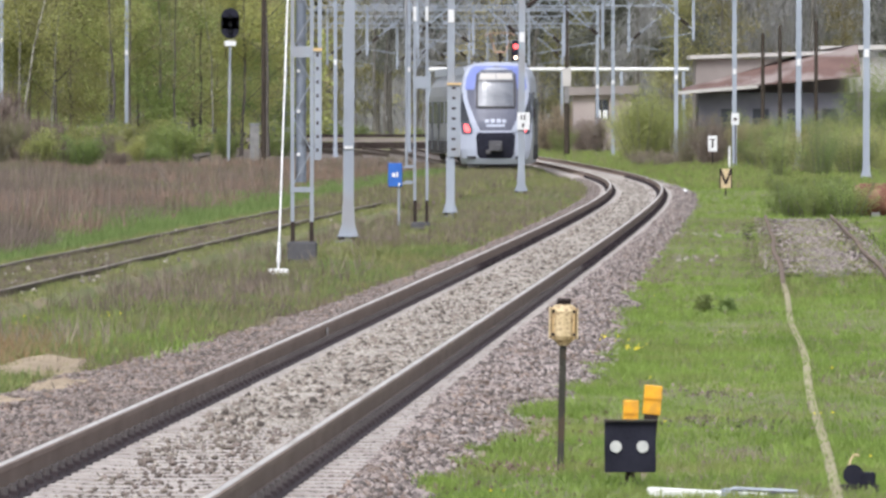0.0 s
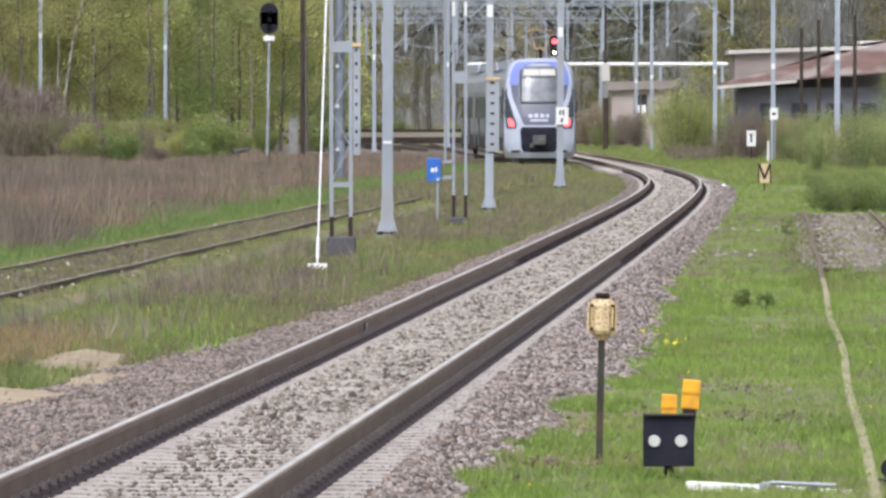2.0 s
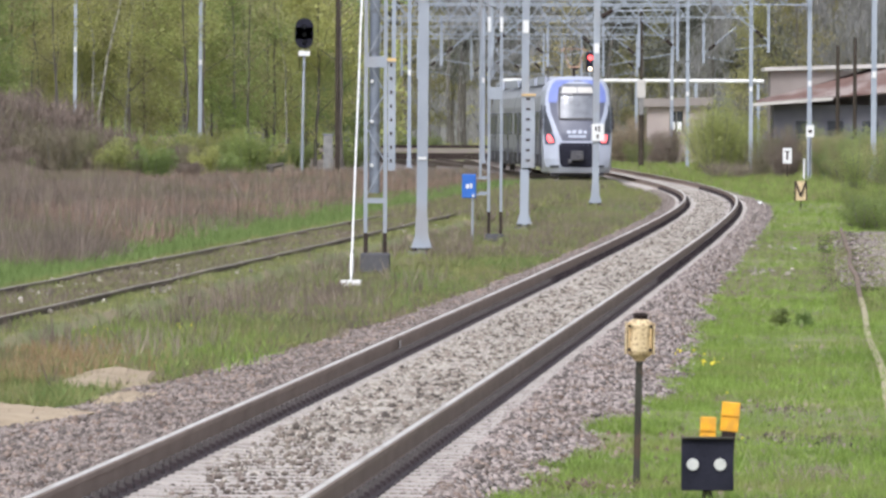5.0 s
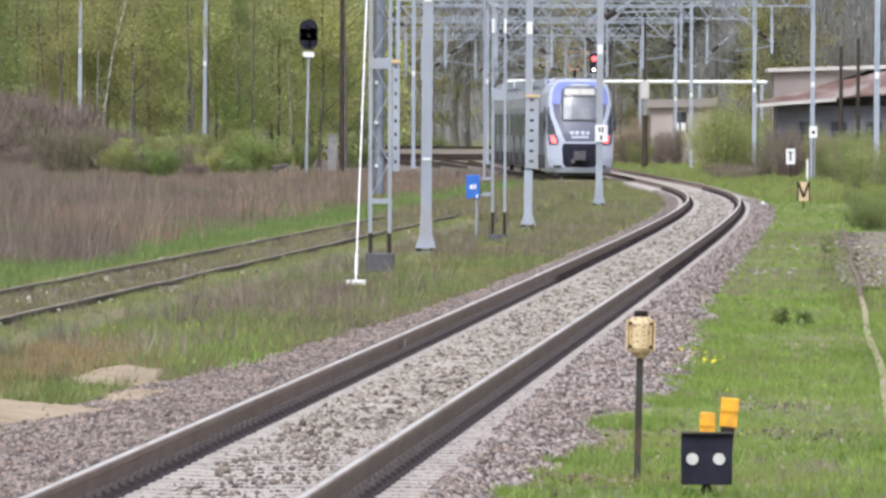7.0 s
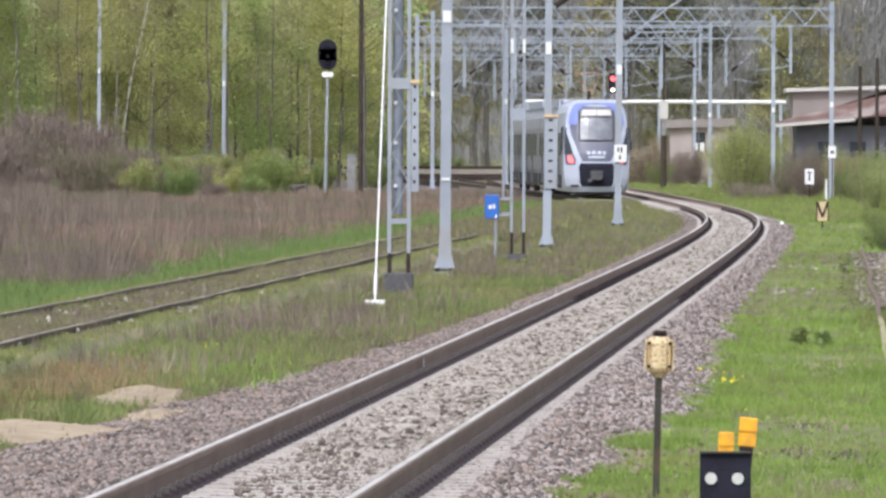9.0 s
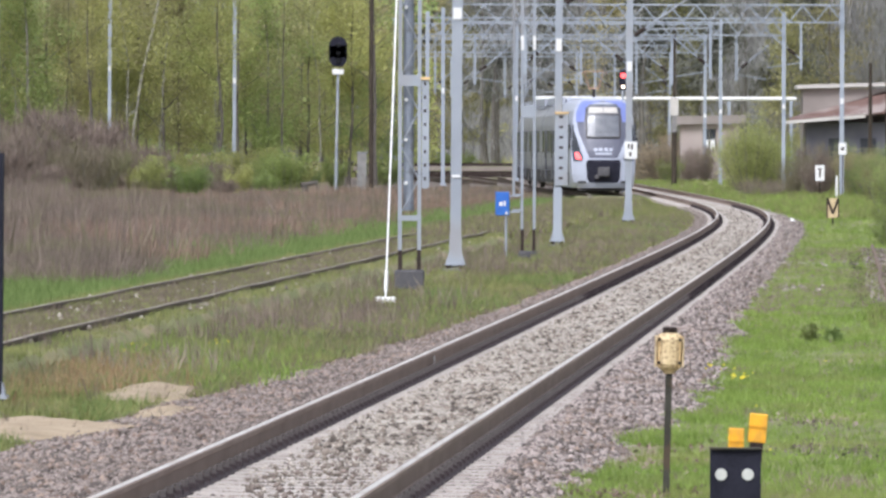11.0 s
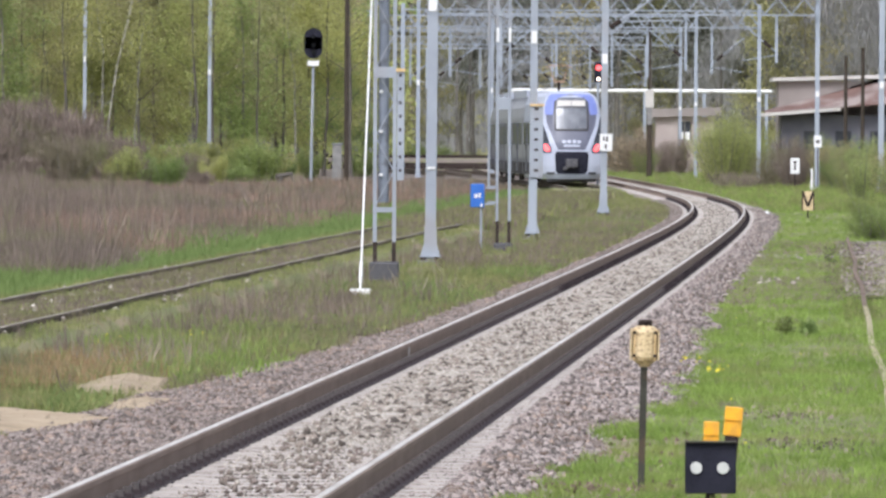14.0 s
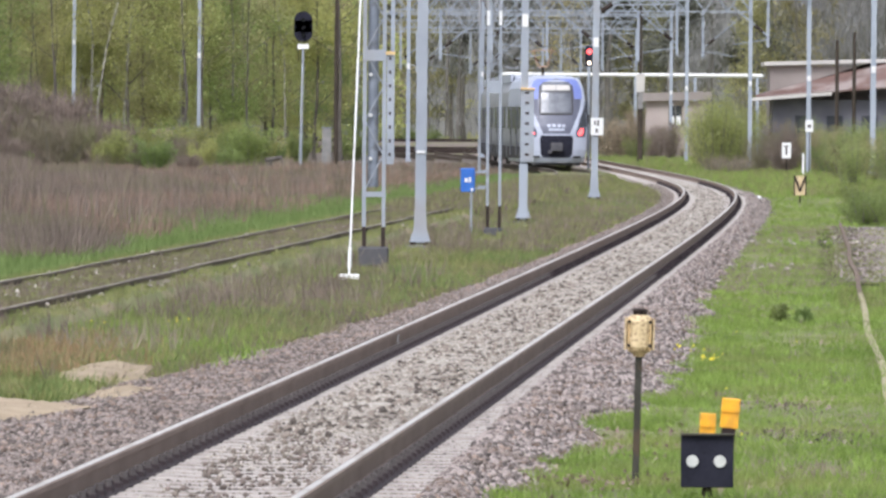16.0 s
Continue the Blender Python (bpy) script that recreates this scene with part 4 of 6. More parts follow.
    part("corner_post", bx(-1.45, -1.2, -.3, -.05, -.2, 6.6), M["light_roof"], g)
    part("chimney", bx(2.0, 2.25, 2, 2.25, 6.6, 8.2), M["concrete"], g)
    for x in (.6, 3.4, 6.2):
        part("window", bx(x, x + 1.4, -.16, -.11, 1.2, 3.4), M["glass"], g)


# ---- the train ----
FACE = [(.22, 1.1, 1.36, .12), (.45, 1.27, 1.42, .03), (.8, 1.36, 1.43, .0), (1.3, 1.39, 1.43, .0), (1.8, 1.4, 1.43, .08), (2.3, 1.4, 1.42, .24),
        (2.8, 1.35, 1.41, .44), (3.2, 1.3, 1.39, .6), (3.6, 1.22, 1.35, .8), (3.9, 1.09, 1.23, 1.02), (4.05, .93, 1.07, 1.25), (4.14, .7, .82, 1.5), (4.18, .42, .48, 1.75)]


def face_row(z):
    zs = [f[0] for f in FACE]
    return [float(np.interp(z, zs, [f[k] for f in FACE])) for k in (1, 2, 3)]


def face_point(x, z, out=0.0):
    w, _, y = face_row(z)
    u = x / max(w, .3)
    return (x, y + .42 * u * u * abs(u) - out, z)


def face_patch(rows, out, cols=8):
    """Thin shell on the train's face, from rows of (z, x0, x1)."""
    V, Fc = [], []
    for z, x0, x1 in rows:
        for i in range(cols + 1):
            V.append(face_point(x0 + (x1 - x0) * i / cols, z, out))
    k = cols + 1
    for j in range(len(rows) - 1):
        for i in range(cols):
            a = j * k + i
            Fc.append((a, a + 1, a + 1 + k, a + k))
    bm = bmesh.new()
    vs = [bm.verts.new(v) for v in V]
    fs = [bm.faces.new([vs[i] for i in f]) for f in Fc]
    r = bmesh.ops.extrude_face_region(bm, geom=fs)
    bmesh.ops.translate(bm, vec=(0, .02, 0), verts=[v for v in r["geom"] if isinstance(v, bmesh.types.BMVert)])
    return bm


def span(rows, steps=10):
    zs = np.linspace(rows[0][0], rows[-1][0], steps)
    c = list(zip(*rows))
    return [(float(z), float(np.interp(z, c[0], c[1])), float(np.interp(z, c[0], c[2]))) for z in zs]


CAR = 17.6


def car_side(t, y0, y1):
    """Windows, doors, skirt and bogies of one car between two stations."""
    for s in (-1, 1):
        x = 1.432 * s
        a, b = sorted((x, x + .012 * s))
        part("window_band", bx(a, b, y0 + .6, y1 - .5, 1.75, 2.75), M["glass"], t, "dark continuous window band")
        n = 6
        for i in range(n):
            y = y0 + .8 + i * (y1 - y0 - 1.6) / n
            a2, b2 = sorted((x + .013 * s, x + .02 * s))
            part("window_post", bx(a2, b2, y, y + .22, 1.76, 2.74), M["train_side"], t)
        for y in (y0 + (y1 - y0) * .3, y0 + (y1 - y0) * .7):
            a2, b2 = sorted((x + .013 * s, x + .035 * s))
            d = part("door", bx(a2, b2, y, y + 1.3, .5, 2.8, bevel=.01), M["train_dark"], t, "dark grey sliding door")
            a3, b3 = sorted((x + .036 * s, x + .04 * s))
            part("door_window", bx(a3, b3, y + .2, y + 1.1, 1.5, 2.6), M["glass"], d)
        a2, b2 = sorted((x + .001 * s, x + .01 * s))
        part("skirt", bx(a2, b2, y0 - .2, y1 + .1, .37, .93), M["under"], t, "dark grimy lower skirt")
        part("lower_stripe", bx(a2, b2, y0 + .3, y1 - .2, .95, 1.1), M["train_dark"], t)


def bogie(t, y):
    b = part("bogie", bx(-1.1, 1.1, y - 1.5, y + 1.5, .3, .62, bevel=.05), M["under"], t)
    for yy in (y - 1.25, y + 1.25):
        for s in (-.75, .75):
            part("wheel", tb((s - .065, yy, .43), (s + .065, yy, .43), .425, n=20), M["under"], b)


def roof_gear(t, y0, y1):
    part("roof_unit", bx(-1.0, 1.0, y0 + 1.4, y0 + 5.2, 4.0, 4.26, bevel=.06), M["train_white"], t, "white roof equipment box")
    part("roof_unit", bx(-1.0, 1.0, y0 + 6.4, y0 + 9.6, 4.0, 4.24, bevel=.06), M["train_side"], t)
    part("roof_unit", bx(-.9, .9, y0 + 11, y1 - 2, 4.0, 4.25, bevel=.06), M["train_white"], t)
    part("roof_rail", bx(-1.18, -1.1, y0 + 1, y1 - 1, 3.95, 4.3), M["train_white"], t)
    for i in range(5):
        part("roof_insulator", tb((-.95, y0 + 5.4 + i * .22, 4.05), (-.95, y0 + 5.4 + i * .22, 4.3), .06, n=6), M["tar"], t)


def middle_section():
    return [(-1.36, .35), (-1.43, .6), (-1.43, 2.5), (-1.4, 3.0), (-1.3, 3.45), (-1.05, 3.85), (-.6, 4.05), (0, 4.1), (.6, 4.05), (1.05, 3.85), (1.3, 3.45), (1.4, 3.0), (1.43, 2.5), (1.43, .6), (1.36, .35)]


def make_end_car():
    t = thing("train_end_car", (0, 0, 0), "white and grey electric train end car with blue top", "train", "train cars")
    V, Fc, cols = [], [], 12
    zs = sorted({f[0] for f in FACE} | {.6, 1.05, 1.55, 2.05, 2.55, 3.0, 3.4, 3.75, 4.0})
    for z in zs:
        w, full, _ = face_row(z)
        row = [face_point(w * (2 * i / cols - 1), z) for i in range(cols + 1)]
        y0 = row[0][1]
        left = [(-full, CAR, z), (-full, y0 + 1.8, z), (-(w + full) / 2 - .01, y0 + .5, z)]
        V += left + row + [(-a[0], a[1], a[2]) for a in reversed(left)]
    k = cols + 1 + 6
    for j in range(len(zs) - 1):
        for i in range(k - 1):
            a = j * k + i
            Fc.append((a, a + 1, a + 1 + k, a + k))
    Fc.append(tuple(range(k)))
    Fc.append(tuple((len(zs) - 1) * k + i for i in reversed(range(k))))
    Fc.append(tuple(j * k for j in range(len(zs))) + tuple(j * k + k - 1 for j in reversed(range(len(zs)))))
    finish(new("body", link_mesh("body", V, Fc, M["train_white"], False)), t, "smooth white painted car body")
    mask = part("dark_mask", face_patch(span([(1.52, -.6, .6), (2.2, -.93, .93), (2.75, -1.1, 1.1), (3.3, -1.16, 1.16), (3.75, -1.04, 1.04), (4.03, -.8, .8)], 16), .012), M["train_mask"], t, "slate grey mask around the windscreen")
    for s in (-1, 1):
        part("blue_panel", face_patch(span([(3.1, s * .84, s * 1.2), (3.4, s * .8, s * 1.2), (3.75, s * .76, s * 1.08), (3.93, s * .4, s * .98), (4.03, s * .02, s * .84)], 10), .035, 4), M["train_blue"], t, "bright blue upper corner panel")
        part("white_stripe", face_patch(span([(1.45, s * .6, s * .78), (2.0, s * .82, s * 1.0), (2.7, s * 1.1, s * 1.25), (3.2, s * 1.19, s * 1.29), (3.6, s * 1.15, s * 1.2)], 12), .05, 3), M["train_white"], t, "white diagonal stripe")
        lamp = part("lamp_housing", face_patch(span([(1.38, s * .92, s * 1.3), (1.55, s * .88, s * 1.34), (1.8, s * .98, s * 1.36)], 5), .03, 4), M["train_dark"], t)
        part("tail_lamp", face_patch(span([(1.46, s * 1.0, s * 1.16), (1.56, s * .98, s * 1.22), (1.76, s * 1.1, s * 1.24)], 5), .06, 4), M["red_lamp"], lamp, "lit red tail lamp")
        part("flank_window", face_patch(span([(1.82, s * 1.0, s * 1.385), (2.2, s * 1.1, s * 1.39), (2.7, s * 1.28, s * 1.36), (3.0, s * 1.29, s * 1.325)], 6), .02, 3), M["glass"], t, "dark slanted flank window")
        part("bumper_slot", face_patch(span([(.42, s * .75, s * 1.1), (.52, s * .75, s * 1.12)], 3), .02, 3), M["under"], t)
        a, b = sorted((s * 1.44, s * 1.47))
        part("cab_side_window", bx(a, b, 1.2, 2.6, 1.9, 3.0, bevel=.01), M["glass"], t)
        part("mirror_arm", bx(s * 1.47 - .06, s * 1.47 + .06, 1.0, 1.2, 2.0, 2.4), M["under"], t)
    part("windscreen", face_patch(span([(2.44, -.66, .66), (2.55, -.72, .72), (3.7, -.7, .7), (3.88, -.62, .62)], 8), .03), M["screen"], mask, "large reflective windscreen")
    part("screen_surround", face_patch(span([(2.38, -.74, .74), (2.46, -.75, .75)], 3), .04), M["under"], mask)
    for s in (-1, 1):
        part("screen_surround", face_patch(span([(2.46, s * .7, s * .77), (3.7, s * .69, s * .76)], 6), .042, 2), M["under"], mask)
    part("wiper", face_patch(span([(2.5, -.012, .012), (3.8, -.012, .012)], 6), .055, 2), M["train_dark"], mask)
    # Bright reflection at the top of the glass as a pale patch, dark edge below.
    part("sun_blind", face_patch(span([(3.5, -.64, .64), (3.74, -.6, .6)], 4), .045), M["light_roof"], mask, "pale reflection painted across the windscreen top")
    part("blind_edge", face_patch(span([(3.4, -.7, .7), (3.45, -.7, .7)], 3), .05), M["under"], mask)
    for x0, x1, z0, z1 in ((-.42, -.26, 1.82, 1.95), (-.2, -.04, 1.82, 1.97), (.04, .2, 1.82, 1.97), (.26, .4, 1.82, 1.95), (-.36, .36, 1.66, 1.76)):
        part("marking", face_patch(span([(z0, x0, x1), (z1, x0, x1)], 3), .03, 3), M["train_white"], mask)
    part("coupler_opening", face_patch(span([(.44, -.6, .6), (.52, -.71, .71), (1.33, -.76, .76), (1.44, -.68, .68)], 8), .015), M["black"], t, "black rounded coupler opening")
    part("opening_rim", face_patch(span([(.34, -.74, .74), (.42, -.74, .74)], 3), .03), M["train_white"], t)
    bm = bmesh.new()
    box(bm, -.26, .26, -.35, .1, .72, 1.12, bevel=.04)
    tube(bm, (.1, -.42, .86), (.1, -.2, .86), .12, .16, 12)
    box(bm, -.38, -.2, -.3, 0, .62, .78, bevel=.02)
    part("coupler", bm, M["dark_concrete"], t, "grey automatic coupler head")
    part("snow_guard", bx(-1.1, 1.1, .4, .9, .08, .21, bevel=.03), M["under"], t)
    for s in (-1, 1):
        a, b = sorted((s * 1.4302, s * 1.4315))
        part("side_panel", bx(a, b, 2.3, CAR - .05, .5, 2.28), M["train_side"], t, "silver-grey side panel")
    car_side(t, 3.0, CAR)
    bogie(t, 3.6)
    bogie(t, CAR - .6)
    part("roof_unit", bx(-.9, .9, 6.5, 16.5, 3.95, 4.17, bevel=.06), M["train_side"], t)
    return t


def make_middle_car():
    t = thing("train_middle_car", (0, 0, 0), "silver-grey electric train car with dark windows", "train", "train cars")
    V, Fc = [], []
    sec = middle_section()
    for y in (.25, .5, CAR - .25, CAR):
        for x, z in sec:
            s = .97 if y in (.25, CAR) else 1
            V.append((x * s, y, z))
    k = len(sec)
    for j in range(3):
        for i in range(k):
            a, b = j * k + i, j * k + (i + 1) % k
            Fc.append((a, b, b + k, a + k))
    Fc += [tuple(reversed(range(k))), tuple(3 * k + i for i in range(k))]
    finish(new("body", link_mesh("body", V, Fc, M["train_side"])), t)
    part("gangway", bx(-1.1, 1.1, -.35, .24, .6, 3.8, bevel=.08), M["under"], t, "dark corrugated gangway")
    car_side(t, .6, CAR - .3)
    bogie(t, CAR - .1)
    roof_gear(t, .6, CAR - .4)
    return t


def make_pantograph(t):
    y = 13.0
    p = part("pantograph", bx(-.22, .22, y - .3, y + .3, 4.62, 4.67), M["orange"], t, "raised pale orange pantograph")
    part("pantograph_post", tb((0, y, 4.1), (0, y, 4.62), .06), M["tar"], p)
    for s in (-1, 1):
        part("lower_arm", tb((s * .22, y - .3, 4.66), (s * .32, y + .4, 5.0), .02, n=6), M["orange"], p)
        part("upper_arm", tb((s * .32, y + .4, 5.0), (s * .42, y - .2, 5.4), .018, n=6), M["orange"], p)
        part("horn", tb((s * .42, y - .2, 5.4), (s * .6, y - .2, 5.3), .018, n=6), M["orange"], p)
    part("contact_strip", bx(-.42, .42, y - .24, y - .16, 5.39, 5.42), M["orange"], p)


def train_nose(t):
    return float(np.interp(t, [0, 2, 4.5, 7, 9, 11.5, 14, 16], TRAIN_Y))


TRAIN_Y = [361, 370, 381.5, 392, 399.5, 409, 418, 424.5]


def car_pose(y):
    """A car with its near end at y on the left track, following its line."""
    x0, x1 = left_x(y + 3), left_x(y + CAR)
    a = math.atan2(x1 - x0, CAR - 3)
    return pose(x0 - 3 * math.sin(a), y, 0, 0, 0, -math.degrees(a))


TRAIN = []


def make_train():
    end = make_end_car()
    mid = make_middle_car()
    TRAIN.append((end, 0))
    TRAIN.append((mid, 1))
    for i in range(2, 5):
        TRAIN.append((copy_thing(mid, Matrix()), i))
    make_pantograph(TRAIN[0][0])


# ---- trees and bushes ----
LEAF_V = [(-.5, 0, -.3), (.1, 0, -.45), (.5, .1, .1), (-.1, .05, .5)]
LEAF_F = [(0, 1, 2, 3)]
TWIG_V = [(-.03, 0, 0), (.03, 0, 0), (.16, .1, 1.0), (.0, -.04, .05), (.05, .02, .05), (-.3, -.1, .85)]
TWIG_F = [(0, 1, 2), (3, 4, 5)]


def tree(name, label, height, radius, low, leaf, n, size, bark, seed, crown_bias=.5, twig=False, girth=.016, lean=.02, split=False):
    """Tapered bent trunk with limbs and a crown of many small leaves."""
    r = np.random.default_rng(seed)
    t = thing(name, (0, 0, 0), label, "tree")
    bm = bmesh.new()
    p, k = Vector((0, 0, -.3)), 7
    pts = [p]
    for i in range(k):
        p = p + Vector((r.normal(0, lean * height / 3), r.normal(0, lean * height / 3), height / k))
        pts.append(p)
    rings = []
    for i, q in enumerate(pts):
        g = girth * height * (1 - .85 * i / k) * (1.35 if i == 0 else 1)
        rings.append([bm.verts.new((q.x + g * math.cos(j * .8976), q.y + g * math.sin(j * .8976), q.z)) for j in range(7)])
    for lower, upper in zip(rings, rings[1:]):
        for j in range(7):
            bm.faces.new((lower[j], lower[(j + 1) % 7], upper[(j + 1) % 7], upper[j]))
    bm.faces.new(rings[-1])
    tips = []
    for i in range(16):
        u = low + (1 - low) * r.uniform(0, .95)
        a = r.uniform(0, 6.28)
        j = min(k - 1, int(u * k))
        base = pts[j].lerp(pts[j + 1], u * k - j)
        l = radius * (1.15 - .6 * u) * r.uniform(.6, 1)
        tip = base + Vector((math.cos(a) * l, math.sin(a) * l, l * r.uniform(.3, 1.1)))
        if split:
            part("limb", tb(base, tip, girth * height * .28 * (1.1 - u), .015, n=5), M[bark], t)
        else:
            tube(bm, base, tip, girth * height * .28 * (1.1 - u), .015, 5)
        tips.append((base, tip))
    part("trunk", bm, M[bark], t)
    clumps = []
    for base, tip in tips:
        for u in (.35, .6, .8, .95, 1.1):
            q = base.lerp(tip, u) + Vector(r.normal(0, radius * .16, 3))
            clumps.append((q.x, q.y, max(.6, q.z), radius * r.uniform(.09, .22)))
    clumps = np.array(clumps)
    pick = clumps[r.choice(len(clumps), n, p=clumps[:, 3] ** 2 / (clumps[:, 3] ** 2).sum())]
    if twig:
        pick[:, 3] = radius * .3
    P = pick[:, :3] + r.normal(0, 1, (n, 3)) * pick[:, 3:] * (1, 1, .8)
    P[:, 2] = np.maximum(P[:, 2], .3)
    tv, tf = (TWIG_V, TWIG_F) if twig else (LEAF_V, LEAF_F)
    me = scatter_mesh("crown", P, r.uniform(.5, 1.2, n) * size, tv, tf, M[leaf], tilt=.8 if twig else 2.5)
    finish(new("crown", me), t)
    return t


def bush(label, height, radius, leaf, n, size, seed, twig=False):
    """Many shoots from one root, each set with clumps of small leaves."""
    r = np.random.default_rng(seed)
    t = thing("bush", (0, 0, 0), label, "bush")
    bm = bmesh.new()
    P, shoots = [], 18
    for i in range(shoots):
        a, d = r.uniform(0, 6.28), radius * math.sqrt(r.uniform(.01, .8))
        tip = Vector((math.cos(a) * d, math.sin(a) * d, height * r.uniform(.6, 1) * (1 - .35 * (d / radius) ** 2)))
        tube(bm, (tip.x * .3, tip.y * .3, -.1), tip, .022, .006, 4)
        k = n // shoots
        u = r.uniform(0, 1, k) ** .8 * 1.04
        q = np.stack([tip.x * (.3 + .7 * u), tip.y * (.3 + .7 * u), tip.z * u], 1)
        P.append(q + r.normal(0, 1, (k, 3)) * (radius * .13, radius * .13, height * .04))
    part("stem", bm, M["bark"], t)
    P = np.concatenate(P)
    P[:, 2] = np.maximum(P[:, 2], .03)
    finish(new("foliage", scatter_mesh("foliage", P, r.uniform(.5, 1.2, len(P)) * size, TWIG_V if twig else LEAF_V, TWIG_F if twig else LEAF_F, M[leaf], tilt=.8 if twig else 2.5)), t)
    return t


def spread(kinds, spots, r, lo=.8, hi=1.2, group=""):
    """Places copies of the kinds at the spots; the kinds themselves take the first ones."""
    used = set()
    for i, (x, y) in enumerate(spots):
        k = kinds[int(r.integers(len(kinds)))]
        m = pose(x, y, GROUND, 0, 0, r.uniform(0, 360))
        s = r.uniform(lo, hi)
        if k.name in used:
            ob = copy_thing(k, m)
        else:
            used.add(k.name)
            ob = k
            ob.matrix_basis = m
        ob.scale = (s, s, s)
        if group:
            ob["group"] = group
    for k in kinds:
        if k.name not in used:
            for o in [*k.children_recursive, k]:
                bpy.data.objects.remove(o)


def make_woods():
    r = np.random.default_rng(11)
    young = [tree("birch_tree", "young birch with fresh yellow-green leaves", 12.5, 2.6, .06, "leaf_a", 13000, .125, "birch", 1, girth=.006, split=True),
             tree("alder_tree", "slender tree with sparse yellow-green spring leaves", 13, 2.8, .06, "leaf_a", 12000, .125, "dark_bark", 2, girth=.008, split=True),
             tree("alder_tree", "slender tree with sparse olive spring leaves", 13.5, 2.9, .06, "leaf_c", 11000, .125, "dark_bark", 3, girth=.009, split=True),
             tree("maple_tree", "broad young tree with fresh green leaves", 11, 2.8, .04, "leaf_b", 11000, .13, "bark", 4, girth=.011, split=True),
             tree("alder_tree", "thin tree with bare twigs and few olive leaves", 13, 2.4, .08, "leaf_c", 7000, .12, "dark_bark", 5, girth=.01, split=True)]
    spots = []
    for row, y in enumerate((545, 558, 576, 600, 640)):
        x = -46 + r.uniform(0, 2)
        while x < -7.5 - max(0, (y - 545)) * .06:
            if y > 552 or x < -9:
                spots.append((x, y + r.uniform(-5, 5)))
            x += r.uniform(1.9, 3.3)
    spread(young, spots, r, .75, 1.15, "trees of the wood")
    high = [tree("alder_tree", "tall alder with a high yellow-green crown", 13.5, 2.4, .44, "leaf_a", 8000, .1, "dark_bark", 6, girth=.008, split=True)]
    spread(high, [(-18.4, 523), (-25.6, 521)], r, .95, 1.05, "trees of the wood")
    lean = thing("birch_tree", (-24.0, 533, GROUND), "leaning young birch with a pale thin trunk", "tree")
    line = [(0, 0, -.3), (.15, 0, 3.2), (.62, 0, 6.4), (1.25, 0, 9.0), (1.7, .2, 11.5)]
    part("trunk", bent(bmesh.new(), line, .058, 7), M["white_bark"], lean, "pale birch bark")
    P = np.array([line[3]]) + r.normal(0, 1, (1800, 3)) * (.9, .9, 1.5)
    finish(new("crown", scatter_mesh("crown", P, r.uniform(.06, .13, 1800), LEAF_V, LEAF_F, M["leaf_a"], tilt=2.5)), lean)
    shrubs = [bush("low shrub with fresh green leaves at the wood's edge", 2.6, 1.5, "bush_dark", 5000, .1, 21),
              bush("low shrub with yellow-green leaves at the wood's edge", 2.8, 1.4, "leaf_a", 4500, .1, 22),
              bush("low dull green shrub at the wood's edge", 2.4, 1.6, "bush_dark", 5000, .1, 23)]
    spots = [(-40 + i * 1.25 + r.uniform(-.6, .6), 522 + r.uniform(-10, 16)) for i in range(25)]
    spots += [(-19.5 + i * .85 + r.uniform(-.4, .4), 418 + r.uniform(-14, 26)) for i in range(0, 10, 2)] + [(-17 + i * 1.0, 480 + r.uniform(-12, 12)) for i in range(0, 6, 2)]
    spots += [(-9.5 + i * 1.1, 690 + r.uniform(-15, 25)) for i in range(12)]
    spots += [(-24 + i * .95 + r.uniform(-.5, .5), 492 + r.uniform(-14, 14)) for i in range(12)]
    spread(shrubs, spots, r, .45, .95, "shrubs along the wood")
    dry = [bush("brown leafless shrub rising from dry weeds", 2.2, 1.7, "weed", 2600, .42, 24, True), bush("tangled brown shrub before the wood", 1.8, 1.6, "weed", 2600, .38, 25, True)]
    spots = [(-34 + i * .85 + r.uniform(-.5, .5), 440 + r.uniform(-25, 25)) for i in range(17)]
    spots += [(-36 + i * .8, 425 + r.uniform(-15, 15)) for i in range(12)]
    spots += [(-35 + i * 1.1 + r.uniform(-.6, .6), 480 + r.uniform(-22, 22)) for i in range(10)]
    spread(dry, spots, r, .85, 2.05, "brown shrubs")
    sparse = [bush("low brown leafless shrub among the weeds", 1.5, 1.3, "weed", 1800, .35, 29, True), bush("low green shrub among the weeds", 1.4, 1.2, "bush_dark", 4200, .08, 30)]
    spread(sparse, [(-25 + i * .7 + r.uniform(-.4, .4), 440 + r.uniform(-30, 20)) for i in range(18)], r, .5, 1.15, "low shrubs in the weeds")
    russet = [bush("tall russet shrub with thin bare shoots", 3.4, 1.3, "russet", 2600, .36, 27, True), bush("ochre shrub in first leaf at the wood's edge", 2.8, 1.2, "russet", 2400, .11, 28)]
    spread(russet, [(6.5, 650), (7.2, 646), (7.9, 652), (7.0, 662), (8.4, 660), (-19.5, 528), (-29, 526)], r, .8, 1.1, "russet shrubs")
    bare = [tree("bare_tree", "tall bare grey-brown tree before leaf", 20, 2.6, .12, "twig", 1500, 1.1, "bark", 31, twig=True, girth=.009),
            tree("bare_tree", "tall grey tree with thin twigs", 21, 2.4, .2, "twig", 1300, 1.1, "bark", 32, twig=True, girth=.01),
            tree("pine_tree", "tall dark pine with a bare trunk", 20, 2.3, .35, "pine", 6000, .22, "bark", 33, girth=.012),
            tree("alder_tree", "tall tree with a haze of olive leaves", 18, 2.6, .15, "leaf_c", 4500, .2, "bark", 34, girth=.009)]
    spots = []
